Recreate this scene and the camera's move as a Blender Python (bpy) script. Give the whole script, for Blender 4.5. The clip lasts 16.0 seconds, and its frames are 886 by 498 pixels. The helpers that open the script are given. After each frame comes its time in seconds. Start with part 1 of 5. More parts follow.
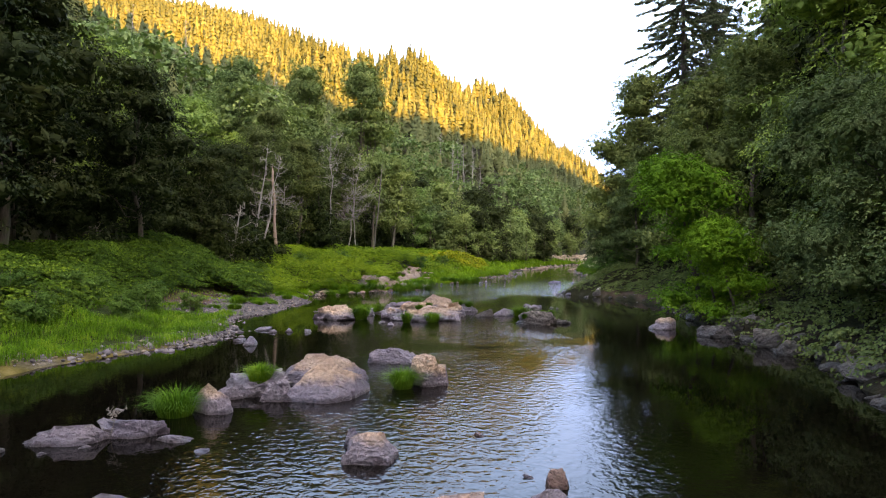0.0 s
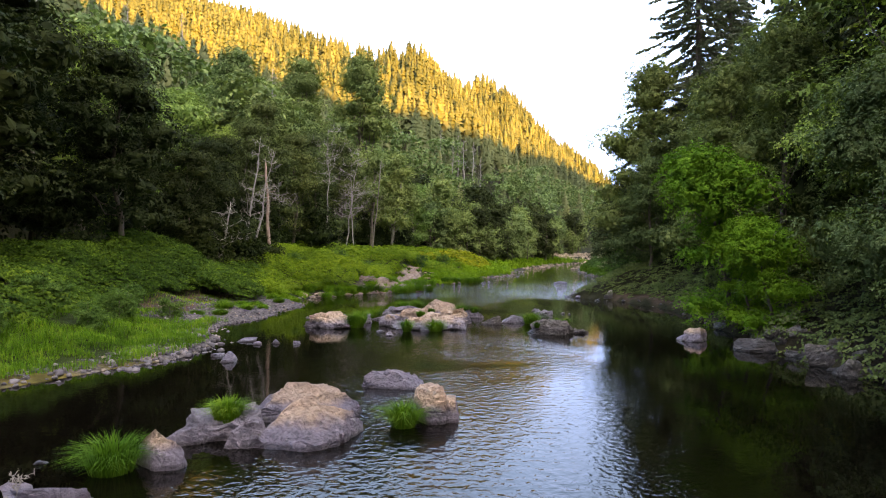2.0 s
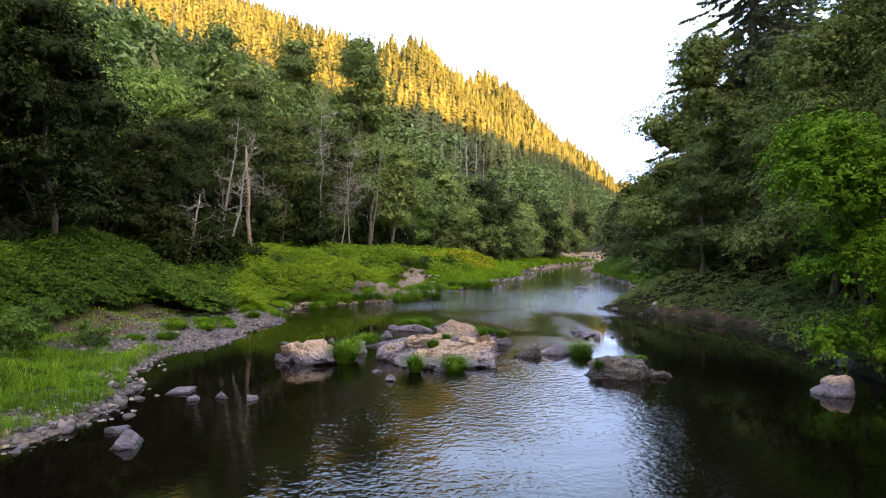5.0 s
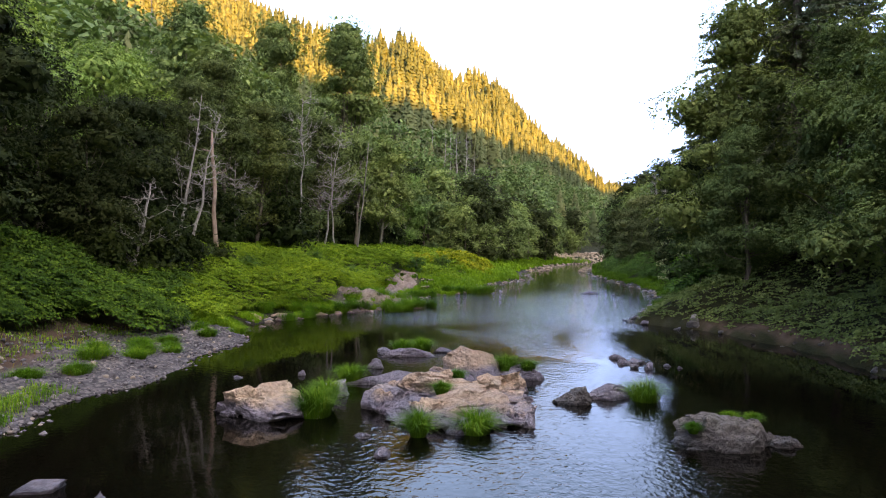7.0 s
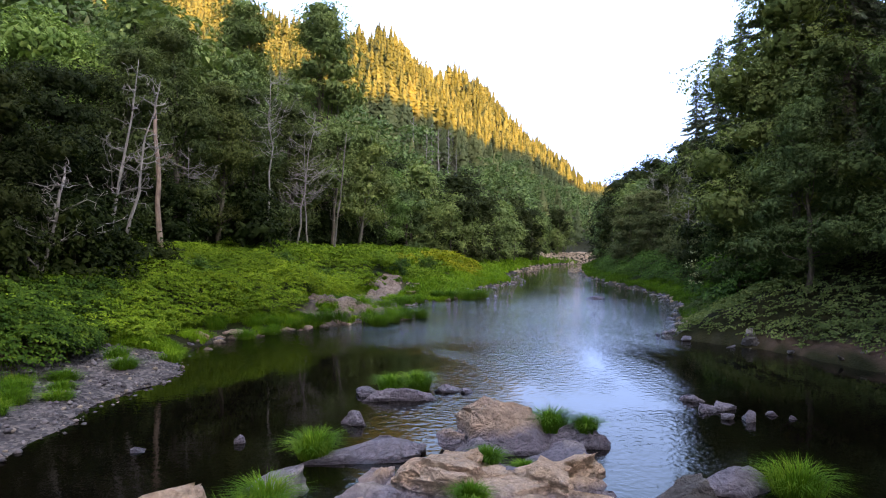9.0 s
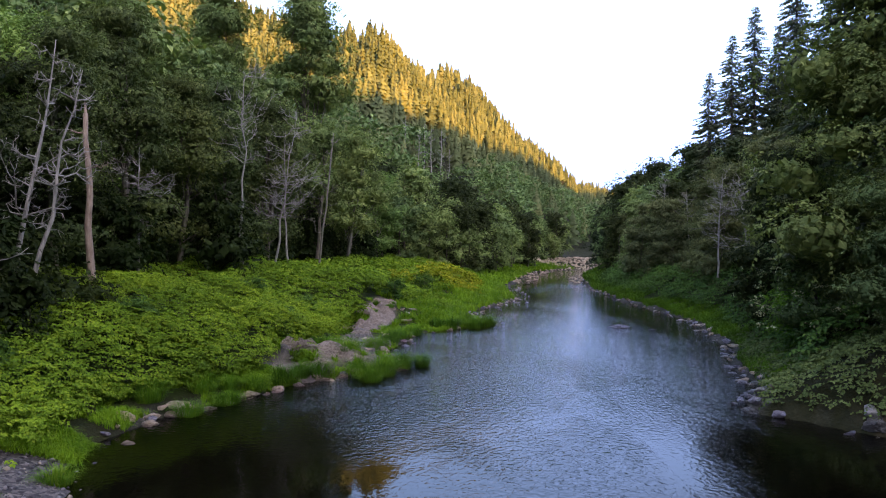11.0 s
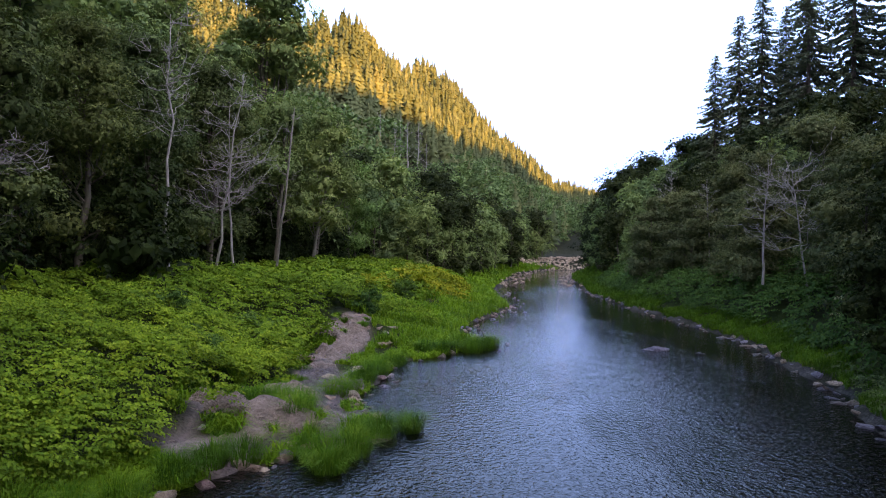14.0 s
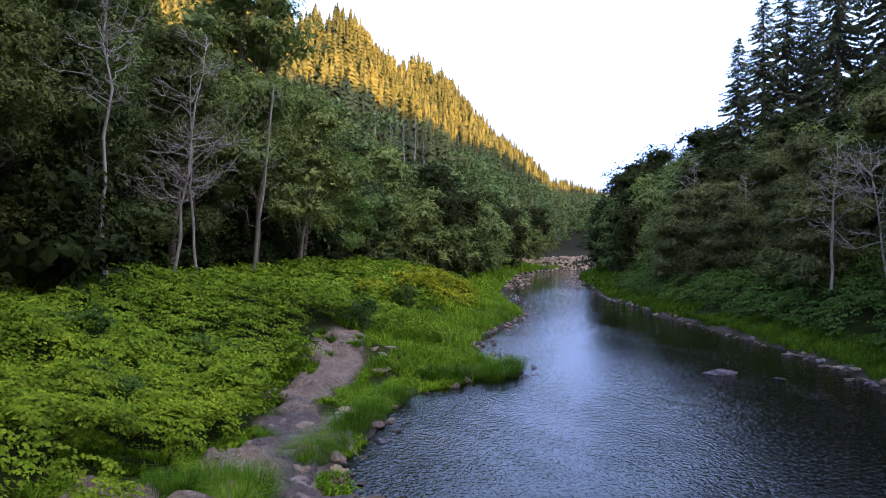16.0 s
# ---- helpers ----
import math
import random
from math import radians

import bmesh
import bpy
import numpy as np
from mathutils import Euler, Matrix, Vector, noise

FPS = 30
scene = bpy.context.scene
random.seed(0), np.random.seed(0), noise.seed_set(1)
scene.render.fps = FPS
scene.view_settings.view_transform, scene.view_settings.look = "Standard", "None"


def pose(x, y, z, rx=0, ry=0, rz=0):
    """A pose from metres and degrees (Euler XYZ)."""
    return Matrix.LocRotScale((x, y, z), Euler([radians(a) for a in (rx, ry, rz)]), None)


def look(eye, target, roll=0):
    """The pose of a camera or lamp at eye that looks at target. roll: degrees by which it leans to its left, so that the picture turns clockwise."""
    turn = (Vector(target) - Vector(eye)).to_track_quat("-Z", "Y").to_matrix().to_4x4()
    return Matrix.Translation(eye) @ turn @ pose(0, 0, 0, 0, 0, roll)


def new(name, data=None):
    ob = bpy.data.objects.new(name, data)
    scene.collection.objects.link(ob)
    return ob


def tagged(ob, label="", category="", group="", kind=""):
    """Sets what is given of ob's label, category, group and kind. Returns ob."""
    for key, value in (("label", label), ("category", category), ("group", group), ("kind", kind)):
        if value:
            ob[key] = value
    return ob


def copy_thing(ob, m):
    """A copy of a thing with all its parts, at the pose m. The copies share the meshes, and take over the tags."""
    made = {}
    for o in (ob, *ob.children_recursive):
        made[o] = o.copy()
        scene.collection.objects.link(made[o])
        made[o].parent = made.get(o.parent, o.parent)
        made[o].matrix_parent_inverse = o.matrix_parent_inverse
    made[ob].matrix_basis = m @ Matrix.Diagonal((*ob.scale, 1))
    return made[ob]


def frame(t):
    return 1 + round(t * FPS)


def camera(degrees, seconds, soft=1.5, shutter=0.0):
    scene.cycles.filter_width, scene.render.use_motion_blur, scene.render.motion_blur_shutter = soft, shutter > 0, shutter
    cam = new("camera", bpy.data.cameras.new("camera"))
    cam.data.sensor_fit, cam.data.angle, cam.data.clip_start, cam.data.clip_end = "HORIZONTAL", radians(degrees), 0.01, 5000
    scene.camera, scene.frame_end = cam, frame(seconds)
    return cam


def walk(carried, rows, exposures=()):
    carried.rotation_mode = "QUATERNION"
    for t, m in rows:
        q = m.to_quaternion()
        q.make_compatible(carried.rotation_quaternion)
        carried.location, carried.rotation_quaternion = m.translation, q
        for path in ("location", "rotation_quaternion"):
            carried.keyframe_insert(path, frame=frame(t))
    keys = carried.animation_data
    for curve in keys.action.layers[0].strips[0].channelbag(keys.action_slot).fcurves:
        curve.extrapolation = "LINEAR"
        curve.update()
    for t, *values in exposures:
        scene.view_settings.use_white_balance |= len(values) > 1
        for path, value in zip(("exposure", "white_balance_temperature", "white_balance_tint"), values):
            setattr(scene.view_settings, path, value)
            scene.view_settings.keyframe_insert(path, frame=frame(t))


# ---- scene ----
cam = camera(69.0, 16.0, soft=1.1)
PATH = [
    (0, (0.89, 2.535, 2.679), (0.785, 4.532, 2.701), -0.1),
    (0.5, (0.826, 2.946, 2.7), (0.721, 4.944, 2.72), -0.2),
    (1, (0.736, 3.434, 2.752), (0.632, 5.431, 2.77), -0.2),
    (1.5, (0.65, 4.123, 2.817), (0.548, 6.12, 2.832), -0.1),
    (2, (0.582, 4.951, 2.861), (0.479, 6.949, 2.875), -0.0),
    (2.5, (0.469, 5.905, 2.922), (0.365, 7.902, 2.935), 0.0),
    (3, (0.348, 6.931, 2.983), (0.242, 8.929, 2.993), 0.1),
    (3.5, (0.191, 8.071, 3.034), (0.086, 10.069, 3.043), 0.1),
    (4, (0.014, 9.241, 3.114), (-0.092, 11.238, 3.12), 0.1),
    (4.2, (-0.043, 9.71, 3.16), (-0.152, 11.707, 3.163), 0.1),
    (6.3, (-0.946, 15.14, 3.17), (-1.028, 17.138, 3.182), 0.6),
    (6.5, (-0.998, 15.711, 3.221), (-1.076, 17.71, 3.229), 0.5),
    (7, (-1.185, 17.096, 3.273), (-1.248, 19.095, 3.278), 0.5),
    (7.5, (-1.386, 18.525, 3.263), (-1.433, 20.524, 3.269), 0.5),
    (8, (-1.56, 19.976, 3.258), (-1.594, 21.976, 3.264), 0.4),
    (8.5, (-1.737, 21.411, 3.261), (-1.757, 23.411, 3.267), 0.4),
    (9, (-1.929, 22.829, 3.268), (-1.929, 24.829, 3.274), 0.3),
    (9.2, (-2.005, 23.404, 3.267), (-1.988, 25.404, 3.274), 0.3),
    (11.3, (-2.616, 29.69, 4.664), (-2.586, 31.69, 4.668), 0.5),
    (11.5, (-2.646, 30.213, 4.677), (-2.655, 32.213, 4.679), 0.6),
    (12, (-2.691, 31.71, 4.68), (-2.67, 33.71, 4.683), 0.4),
    (12.5, (-2.771, 33.201, 4.671), (-2.703, 35.2, 4.674), 0.4),
    (13, (-2.908, 34.711, 4.624), (-2.805, 36.709, 4.627), 0.7),
    (13.5, (-3.033, 36.271, 4.653), (-2.924, 38.268, 4.655), 0.7),
    (14, (-3.095, 37.637, 4.662), (-2.986, 39.634, 4.664), 0.6),
    (14.5, (-3.177, 39.061, 4.667), (-3.068, 41.058, 4.669), 0.4),
    (15, (-3.25, 40.56, 4.634), (-3.141, 42.557, 4.638), 0.3),
    (15.5, (-3.297, 42.105, 4.617), (-3.188, 44.102, 4.622), 0.2),
    (16, (-3.323, 43.776, 4.663), (-3.202, 45.772, 4.665), 0.3),
]
EXPOSURES = [(0.0, 3.65, 8600, 21), (4.0, 3.65, 8600, 21), (9.0, 3.3, 7500, 21), (12.0, 3.05, 6850, 26), (16.0, 3.0, 6850, 26)]
walk(cam, [(t, look(eye, target, roll)) for t, eye, target, roll in PATH], EXPOSURES)

# ---- light ----
SUN_ELEV, SUN_WAY = 10.0, Vector((0.5, -0.87, 0)).normalized()
world = bpy.data.worlds.new("evening_sky")
scene.world = world
world.use_nodes = True
wt = world.node_tree
wt.nodes.clear()
sky = wt.nodes.new("ShaderNodeTexSky")
sky.sky_type = 'NISHITA'
sky.sun_disc = False
sky.sun_elevation = radians(SUN_ELEV)
sky.sun_rotation = math.atan2(SUN_WAY.x, SUN_WAY.y)
sky.air_density, sky.dust_density, sky.ozone_density = 1.0, 0.3, 2.0
wgeo = wt.nodes.new("ShaderNodeTexCoord")
wsep = wt.nodes.new("ShaderNodeSeparateXYZ")
wt.links.new(wgeo.outputs["Generated"], wsep.inputs[0])
wmap = wt.nodes.new("ShaderNodeMapRange")
wmap.interpolation_type = 'SMOOTHSTEP'
wmap.inputs["From Min"].default_value, wmap.inputs["From Max"].default_value = 0.14, 0.66
wmap.inputs["To Min"].default_value, wmap.inputs["To Max"].default_value = 1.0, 0.0
wt.links.new(wsep.outputs["Z"], wmap.inputs["Value"])
haze = wt.nodes.new("ShaderNodeMix")
haze.data_type = 'RGBA'
haze.inputs["B"].default_value = (0.86, 1.44, 2.85, 1)
wt.links.new(wmap.outputs[0], haze.inputs["Factor"])
wt.links.new(sky.outputs[0], haze.inputs["A"])
wbg = wt.nodes.new("ShaderNodeBackground")
wbg.inputs["Strength"].default_value = 0.15
# thin high cloud, brighter than the blue between
wnoise = wt.nodes.new("ShaderNodeTexNoise")
wnoise.inputs["Scale"].default_value, wnoise.inputs["Detail"].default_value = 2.6, 4.0
wstretch = wt.nodes.new("ShaderNodeMapping")
wstretch.inputs["Scale"].default_value = (1.0, 1.0, 2.6)
wt.links.new(wgeo.outputs["Generated"], wstretch.inputs[0])
wt.links.new(wstretch.outputs[0], wnoise.inputs["Vector"])
wcloud = wt.nodes.new("ShaderNodeMapRange")
wcloud.interpolation_type = 'SMOOTHSTEP'
wcloud.inputs["From Min"].default_value, wcloud.inputs["From Max"].default_value = 0.50, 0.68
wcloud.inputs["To Max"].default_value = 0.06
wt.links.new(wnoise.outputs["Fac"], wcloud.inputs["Value"])
veil = wt.nodes.new("ShaderNodeMix")
veil.data_type = 'RGBA'
veil.inputs["B"].default_value = (3.6, 3.55, 3.5, 1)
wt.links.new(wcloud.outputs[0], veil.inputs["Factor"])
wt.links.new(haze.outputs["Result"], veil.inputs["A"])
# afterglow: the sky stays brightest and warm above the ridge behind which the sun stands
wdot = wt.nodes.new("ShaderNodeVectorMath")
wdot.operation = 'DOT_PRODUCT'
wdot.inputs[1].default_value = (SUN_WAY * math.cos(radians(38)) + Vector((0, 0, math.sin(radians(38))))).normalized()
wt.links.new(wgeo.outputs["Generated"], wdot.inputs[0])
wglow = wt.nodes.new("ShaderNodeMapRange")
wglow.interpolation_type = 'SMOOTHSTEP'
wglow.inputs["From Min"].default_value, wglow.inputs["From Max"].default_value = 0.25, 1.0
wt.links.new(wdot.outputs["Value"], wglow.inputs["Value"])
glow = wt.nodes.new("ShaderNodeMix")
glow.data_type, glow.blend_type = 'RGBA', 'ADD'
glow.inputs["B"].default_value = (2.2, 1.8, 1.25, 1)
wt.links.new(wglow.outputs[0], glow.inputs["Factor"])
wt.links.new(veil.outputs["Result"], glow.inputs["A"])
wt.links.new(glow.outputs["Result"], wbg.inputs["Color"])
wout = wt.nodes.new("ShaderNodeOutputWorld")
wt.links.new(wbg.outputs[0], wout.inputs[0])

sun = new("sun", bpy.data.lights.new("sun", 'SUN'))
sun.data.energy, sun.data.angle, sun.data.color = 4.3, radians(0.6), (1.0, 0.50, 0.085)
up = SUN_WAY * math.cos(radians(SUN_ELEV)) + Vector((0, 0, math.sin(radians(SUN_ELEV))))
sun.matrix_world = look(up * 900, (0, 0, 0))


# ---- materials ----
def material(name):
    m = bpy.data.materials.new(name)
    m.use_nodes = True
    return m, m.node_tree, m.node_tree.nodes["Principled BSDF"]


def mapped(nt, size=(1, 1, 1), local=False):
    """Coordinates in metres, stretched by size."""
    if local:
        src = nt.nodes.new("ShaderNodeTexCoord").outputs["Object"]
    else:
        src = nt.nodes.new("ShaderNodeNewGeometry").outputs["Position"]
    mp = nt.nodes.new("ShaderNodeMapping")
    mp.inputs["Scale"].default_value = size
    nt.links.new(src, mp.inputs[0])
    return mp.outputs[0]


def grain(nt, vec, scale, detail=4.0, rough=0.55, distort=0.0):
    n = nt.nodes.new("ShaderNodeTexNoise")
    n.inputs["Scale"].default_value, n.inputs["Detail"].default_value = scale, detail
    n.inputs["Roughness"].default_value, n.inputs["Distortion"].default_value = rough, distort
    nt.links.new(vec, n.inputs["Vector"])
    return n.outputs["Fac"]


def cells(nt, vec, scale, feature='DISTANCE_TO_EDGE'):
    n = nt.nodes.new("ShaderNodeTexVoronoi")
    n.feature = feature
    n.inputs["Scale"].default_value = scale
    nt.links.new(vec, n.inputs["Vector"])
    return n.outputs["Distance"]


def ramp(nt, fac, *stops):
    r = nt.nodes.new("ShaderNodeValToRGB")
    while len(r.color_ramp.elements) < len(stops):
        r.color_ramp.elements.new(0.5)
    for e, (at, c) in zip(r.color_ramp.elements, stops):
        e.position, e.color = at, (*c, 1) if len(c) == 3 else c
    nt.links.new(fac, r.inputs[0])
    return r.outputs[0]


def blend(nt, fac, a, b, mode='MIX'):
    m = nt.nodes.new("ShaderNodeMix")
    m.data_type, m.blend_type = 'RGBA', mode
    for sock, val in (("Factor", fac), ("A", a), ("B", b)):
        if isinstance(val, (int, float)):
            m.inputs[sock].default_value = val
        elif isinstance(val, tuple):
            m.inputs[sock].default_value = (*val, 1)
        else:
            nt.links.new(val, m.inputs[sock])
    return m.outputs["Result"]


def calc(nt, op, a, b=0.0):
    m = nt.nodes.new("ShaderNodeMath")
    m.operation = op
    for k, val in enumerate((a, b)):
        if isinstance(val, (int, float)):
            m.inputs[k].default_value = val
        else:
            nt.links.new(val, m.inputs[k])
    return m.outputs[0]


def relief(nt, bsdf, height, strength=0.4, dist=0.03):
    b = nt.nodes.new("ShaderNodeBump")
    b.inputs["Strength"].default_value, b.inputs["Distance"].default_value = strength, dist
    nt.links.new(height, b.inputs["Height"])
    nt.links.new(b.outputs[0], bsdf.inputs["Normal"])
    return b


def mask(nt, name):
    a = nt.nodes.new("ShaderNodeAttribute")
    a.attribute_name = name
    return a.outputs["Fac"]


def leaf_material(name, dark, mid, light, gloss=0.6, thin=0.22, patch=0.25, clump_scale=1.6, by_tree=False):
    """Foliage: each leaf and each spray its own tone, whole patches lighter or yellower, some light through the blade."""
    m, nt, b = material(name)
    rnd = nt.nodes.new("ShaderNodeNewGeometry").outputs["Random Per Island"]
    if by_tree:
        rnd = mask(nt, "tree_tone")
    clump = grain(nt, mapped(nt), clump_scale, 2)
    fac = calc(nt, 'ADD', calc(nt, 'MULTIPLY', rnd, 0.55), calc(nt, 'MULTIPLY', calc(nt, 'SUBTRACT', clump, 0.28), 1.0))
    tone = ramp(nt, fac, (0.0, dark), (0.55, mid), (1.0, light))
    big = ramp(nt, grain(nt, mapped(nt), patch, 3), (0.32, (0.62, 0.66, 0.62)), (0.68, (1.25, 1.18, 1.0)))
    col = blend(nt, 1.0, tone, big, 'MULTIPLY')
    per = nt.nodes.new("ShaderNodeObjectInfo").outputs["Random"]
    col = blend(nt, 1.0, col, ramp(nt, per, (0.0, (0.78, 0.86, 0.9)), (1.0, (1.18, 1.1, 0.95))), 'MULTIPLY')
    nt.links.new(col, b.inputs["Base Color"])
    b.inputs["Roughness"].default_value = gloss
    b.inputs["Specular IOR Level"].default_value = 0.03
    tr = nt.nodes.new("ShaderNodeBsdfTranslucent")
    nt.links.new(blend(nt, 1.0, col, (1.2, 1.25, 0.5), 'MULTIPLY'), tr.inputs["Color"])
    mx = nt.nodes.new("ShaderNodeMixShader")
    mx.inputs[0].default_value = thin
    nt.links.new(b.outputs[0], mx.inputs[1])
    nt.links.new(tr.outputs[0], mx.inputs[2])
    nt.links.new(mx.outputs[0], nt.nodes["Material Output"].inputs[0])
    return m


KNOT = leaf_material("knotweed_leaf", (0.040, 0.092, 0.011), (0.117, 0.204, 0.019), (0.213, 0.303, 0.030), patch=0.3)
# darker copy of KNOT: the shade on the thicket's side is in the colour
KNOT_SHADED = leaf_material("shade_darkened_knotweed_leaf", (0.013, 0.036, 0.007), (0.046, 0.098, 0.016), (0.135, 0.217, 0.028), patch=0.3)
KNOT_YELLOW = leaf_material("yellowing_leaf", (0.09, 0.13, 0.010), (0.16, 0.20, 0.016), (0.26, 0.26, 0.025))
# far darker than MAPLE_MID: the wood's own shade is painted into these leaves
MAPLE_SHADED = leaf_material("shade_darkened_maple_leaf", (0.012, 0.019, 0.009), (0.026, 0.038, 0.017), (0.055, 0.072, 0.032))
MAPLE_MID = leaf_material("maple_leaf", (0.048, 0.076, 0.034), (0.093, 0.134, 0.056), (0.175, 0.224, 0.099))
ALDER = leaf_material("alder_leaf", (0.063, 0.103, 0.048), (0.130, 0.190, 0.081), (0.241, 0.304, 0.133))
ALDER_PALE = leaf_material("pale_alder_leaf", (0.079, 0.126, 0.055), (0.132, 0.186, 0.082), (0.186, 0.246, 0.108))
# near-black green: the shade under the canopy is painted into these bushes
UNDER_SHADED = leaf_material("shade_darkened_understorey_leaf", (0.008, 0.014, 0.006), (0.018, 0.030, 0.010), (0.040, 0.058, 0.020))
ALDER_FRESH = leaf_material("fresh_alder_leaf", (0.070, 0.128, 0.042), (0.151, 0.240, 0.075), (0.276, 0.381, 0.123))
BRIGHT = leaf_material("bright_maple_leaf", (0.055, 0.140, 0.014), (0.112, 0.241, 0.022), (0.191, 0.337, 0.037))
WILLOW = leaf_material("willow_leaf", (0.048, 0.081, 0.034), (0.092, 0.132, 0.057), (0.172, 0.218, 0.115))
# ALDER again, with the left wood's shade mixed into its greens
ALDER_SHADED = leaf_material("shade_darkened_alder_leaf", (0.032, 0.048, 0.023), (0.074, 0.103, 0.045), (0.161, 0.201, 0.084))
SLOPE = leaf_material("slope_alder_leaf", (0.042, 0.058, 0.032), (0.090, 0.112, 0.061), (0.176, 0.195, 0.115))
COVER = leaf_material("ground_cover_leaf", (0.023, 0.057, 0.018), (0.055, 0.120, 0.034), (0.120, 0.202, 0.060))
NEEDLE = leaf_material("fir_needles", (0.055, 0.077, 0.060), (0.094, 0.122, 0.096), (0.138, 0.170, 0.134), gloss=0.6, thin=0.30)
HILL_NEEDLE = leaf_material("hill_fir_needles", (0.058, 0.078, 0.048), (0.092, 0.120, 0.070), (0.140, 0.158, 0.088), gloss=0.7, thin=0.25, patch=0.03, clump_scale=0.16, by_tree=True)
GRASS = leaf_material("grass_blade", (0.053, 0.135, 0.012), (0.109, 0.230, 0.017), (0.195, 0.319, 0.027), patch=0.5)
SEDGE = leaf_material("sedge_blade", (0.030, 0.087, 0.010), (0.069, 0.172, 0.016), (0.167, 0.259, 0.040), patch=0.8)
# GRASS darkened in its own colour for the shade of the trees above
BANK_GRASS = leaf_material("shade_darkened_bank_grass_blade", (0.032, 0.082, 0.011), (0.060, 0.142, 0.014), (0.109, 0.184, 0.022), patch=0.5)
BLOSSOM = leaf_material("faded_blossom", (0.22, 0.24, 0.17), (0.36, 0.37, 0.28), (0.52, 0.52, 0.42))
DRY = leaf_material("dry_grass_blade", (0.16, 0.12, 0.035), (0.24, 0.19, 0.06), (0.30, 0.27, 0.08))


def bark_material(name, dark, light, moss=0.0):
    m, nt, b = material(name)
    v = mapped(nt, (6, 6, 1.2))
    g = grain(nt, v, 2.0, 6, 0.65)
    col = ramp(nt, g, (0.3, dark), (0.7, light))
    if moss:
        col = blend(nt, ramp(nt, grain(nt, mapped(nt), 1.3, 3), (0.5, (0, 0, 0)), (0.65, (moss, moss, moss))), col, (0.05, 0.075, 0.02))
    nt.links.new(col, b.inputs["Base Color"])
    b.inputs["Roughness"].default_value = 0.9
    relief(nt, b, g, 0.7, 0.04)
    return m


BARK = bark_material("brown_bark", (0.035, 0.028, 0.022), (0.13, 0.105, 0.085), 0.6)
BARK_PALE = bark_material("pale_alder_bark", (0.07, 0.062, 0.055), (0.22, 0.20, 0.178), 0.5)
DEAD = bark_material("weathered_dead_wood", (0.11, 0.102, 0.095), (0.29, 0.27, 0.25))
SNAGWOOD = bark_material("snag_wood", (0.10, 0.065, 0.048), (0.30, 0.225, 0.18))


def rock_material(name, low, high, pale, level=0.34):
    """Basalt: grey-violet where floods wash it, tan and pale where it stays dry, lichen and cracks."""
    m, nt, b = material(name)
    v = mapped(nt)
    z = nt.nodes.new("ShaderNodeSeparateXYZ")
    nt.links.new(v, z.inputs[0])
    big, fine = grain(nt, v, 1.1, 5, 0.6), grain(nt, v, 9.0, 7, 0.7)
    edge = calc(nt, 'ADD', z.outputs["Z"], calc(nt, 'MULTIPLY', calc(nt, 'SUBTRACT', big, 0.5), 0.6))
    line = nt.nodes.new("ShaderNodeMapRange")
    line.inputs["From Min"].default_value, line.inputs["From Max"].default_value = level - 0.06, level + 0.10
    nt.links.new(edge, line.inputs["Value"])
    dry = blend(nt, ramp(nt, grain(nt, v, 2.3, 5), (0.35, (0, 0, 0)), (0.65, (1, 1, 1))), high, pale)
    col = blend(nt, line.outputs[0], low, dry)
    col = blend(nt, 1.0, col, ramp(nt, fine, (0.25, (0.55, 0.54, 0.56)), (0.6, (1.05, 1.03, 1.0)), (0.8, (1.35, 1.32, 1.28))), 'MULTIPLY')
    wavy = nt.nodes.new("ShaderNodeVectorMath")
    wavy.operation = 'ADD'
    nz = nt.nodes.new("ShaderNodeTexNoise")
    nz.inputs["Scale"].default_value = 2.5
    nt.links.new(v, nz.inputs["Vector"])
    nt.links.new(mapped(nt, (0.7, 1.0, 2.0)), wavy.inputs[0])
    nt.links.new(nz.outputs["Color"], wavy.inputs[1])
    crack = ramp(nt, cells(nt, wavy.outputs[0], 1.5), (0.0, (0.22, 0.2, 0.2)), (0.045, (1, 1, 1)))
    col = blend(nt, 0.3, col, crack, 'MULTIPLY')
    lichen = ramp(nt, grain(nt, v, 5.0, 6, 0.7), (0.62, (0, 0, 0)), (0.68, (0.55, 0.55, 0.55)))
    col = blend(nt, lichen, col, (0.42, 0.41, 0.39))
    per = nt.nodes.new("ShaderNodeObjectInfo").outputs["Random"]
    col = blend(nt, 1.0, col, ramp(nt, per, (0.0, (0.8, 0.8, 0.84)), (1.0, (1.12, 1.1, 1.06))), 'MULTIPLY')
    wet = ramp(nt, calc(nt, 'ADD', z.outputs["Z"], calc(nt, 'MULTIPLY', fine, 0.05)), (0.055, (0.42, 0.40, 0.40)), (0.10, (1, 1, 1)))
    col = blend(nt, 1.0, col, wet, 'MULTIPLY')
    nt.links.new(col, b.inputs["Base Color"])
    nt.links.new(ramp(nt, calc(nt, 'ADD', z.outputs["Z"], 0.0), (0.06, (0.3, 0.3, 0.3)), (0.12, (0.85, 0.85, 0.85))), b.inputs["Roughness"])
    chips = cells(nt, wavy.outputs[0], 3.8)
    relief(nt, b, calc(nt, 'ADD', calc(nt, 'ADD', fine, calc(nt, 'MULTIPLY', chips, 1.2)), calc(nt, 'MULTIPLY', grain(nt, v, 3.2, 8, 0.67, 0.4), 3.0)), 1.0, 0.15)
    return m


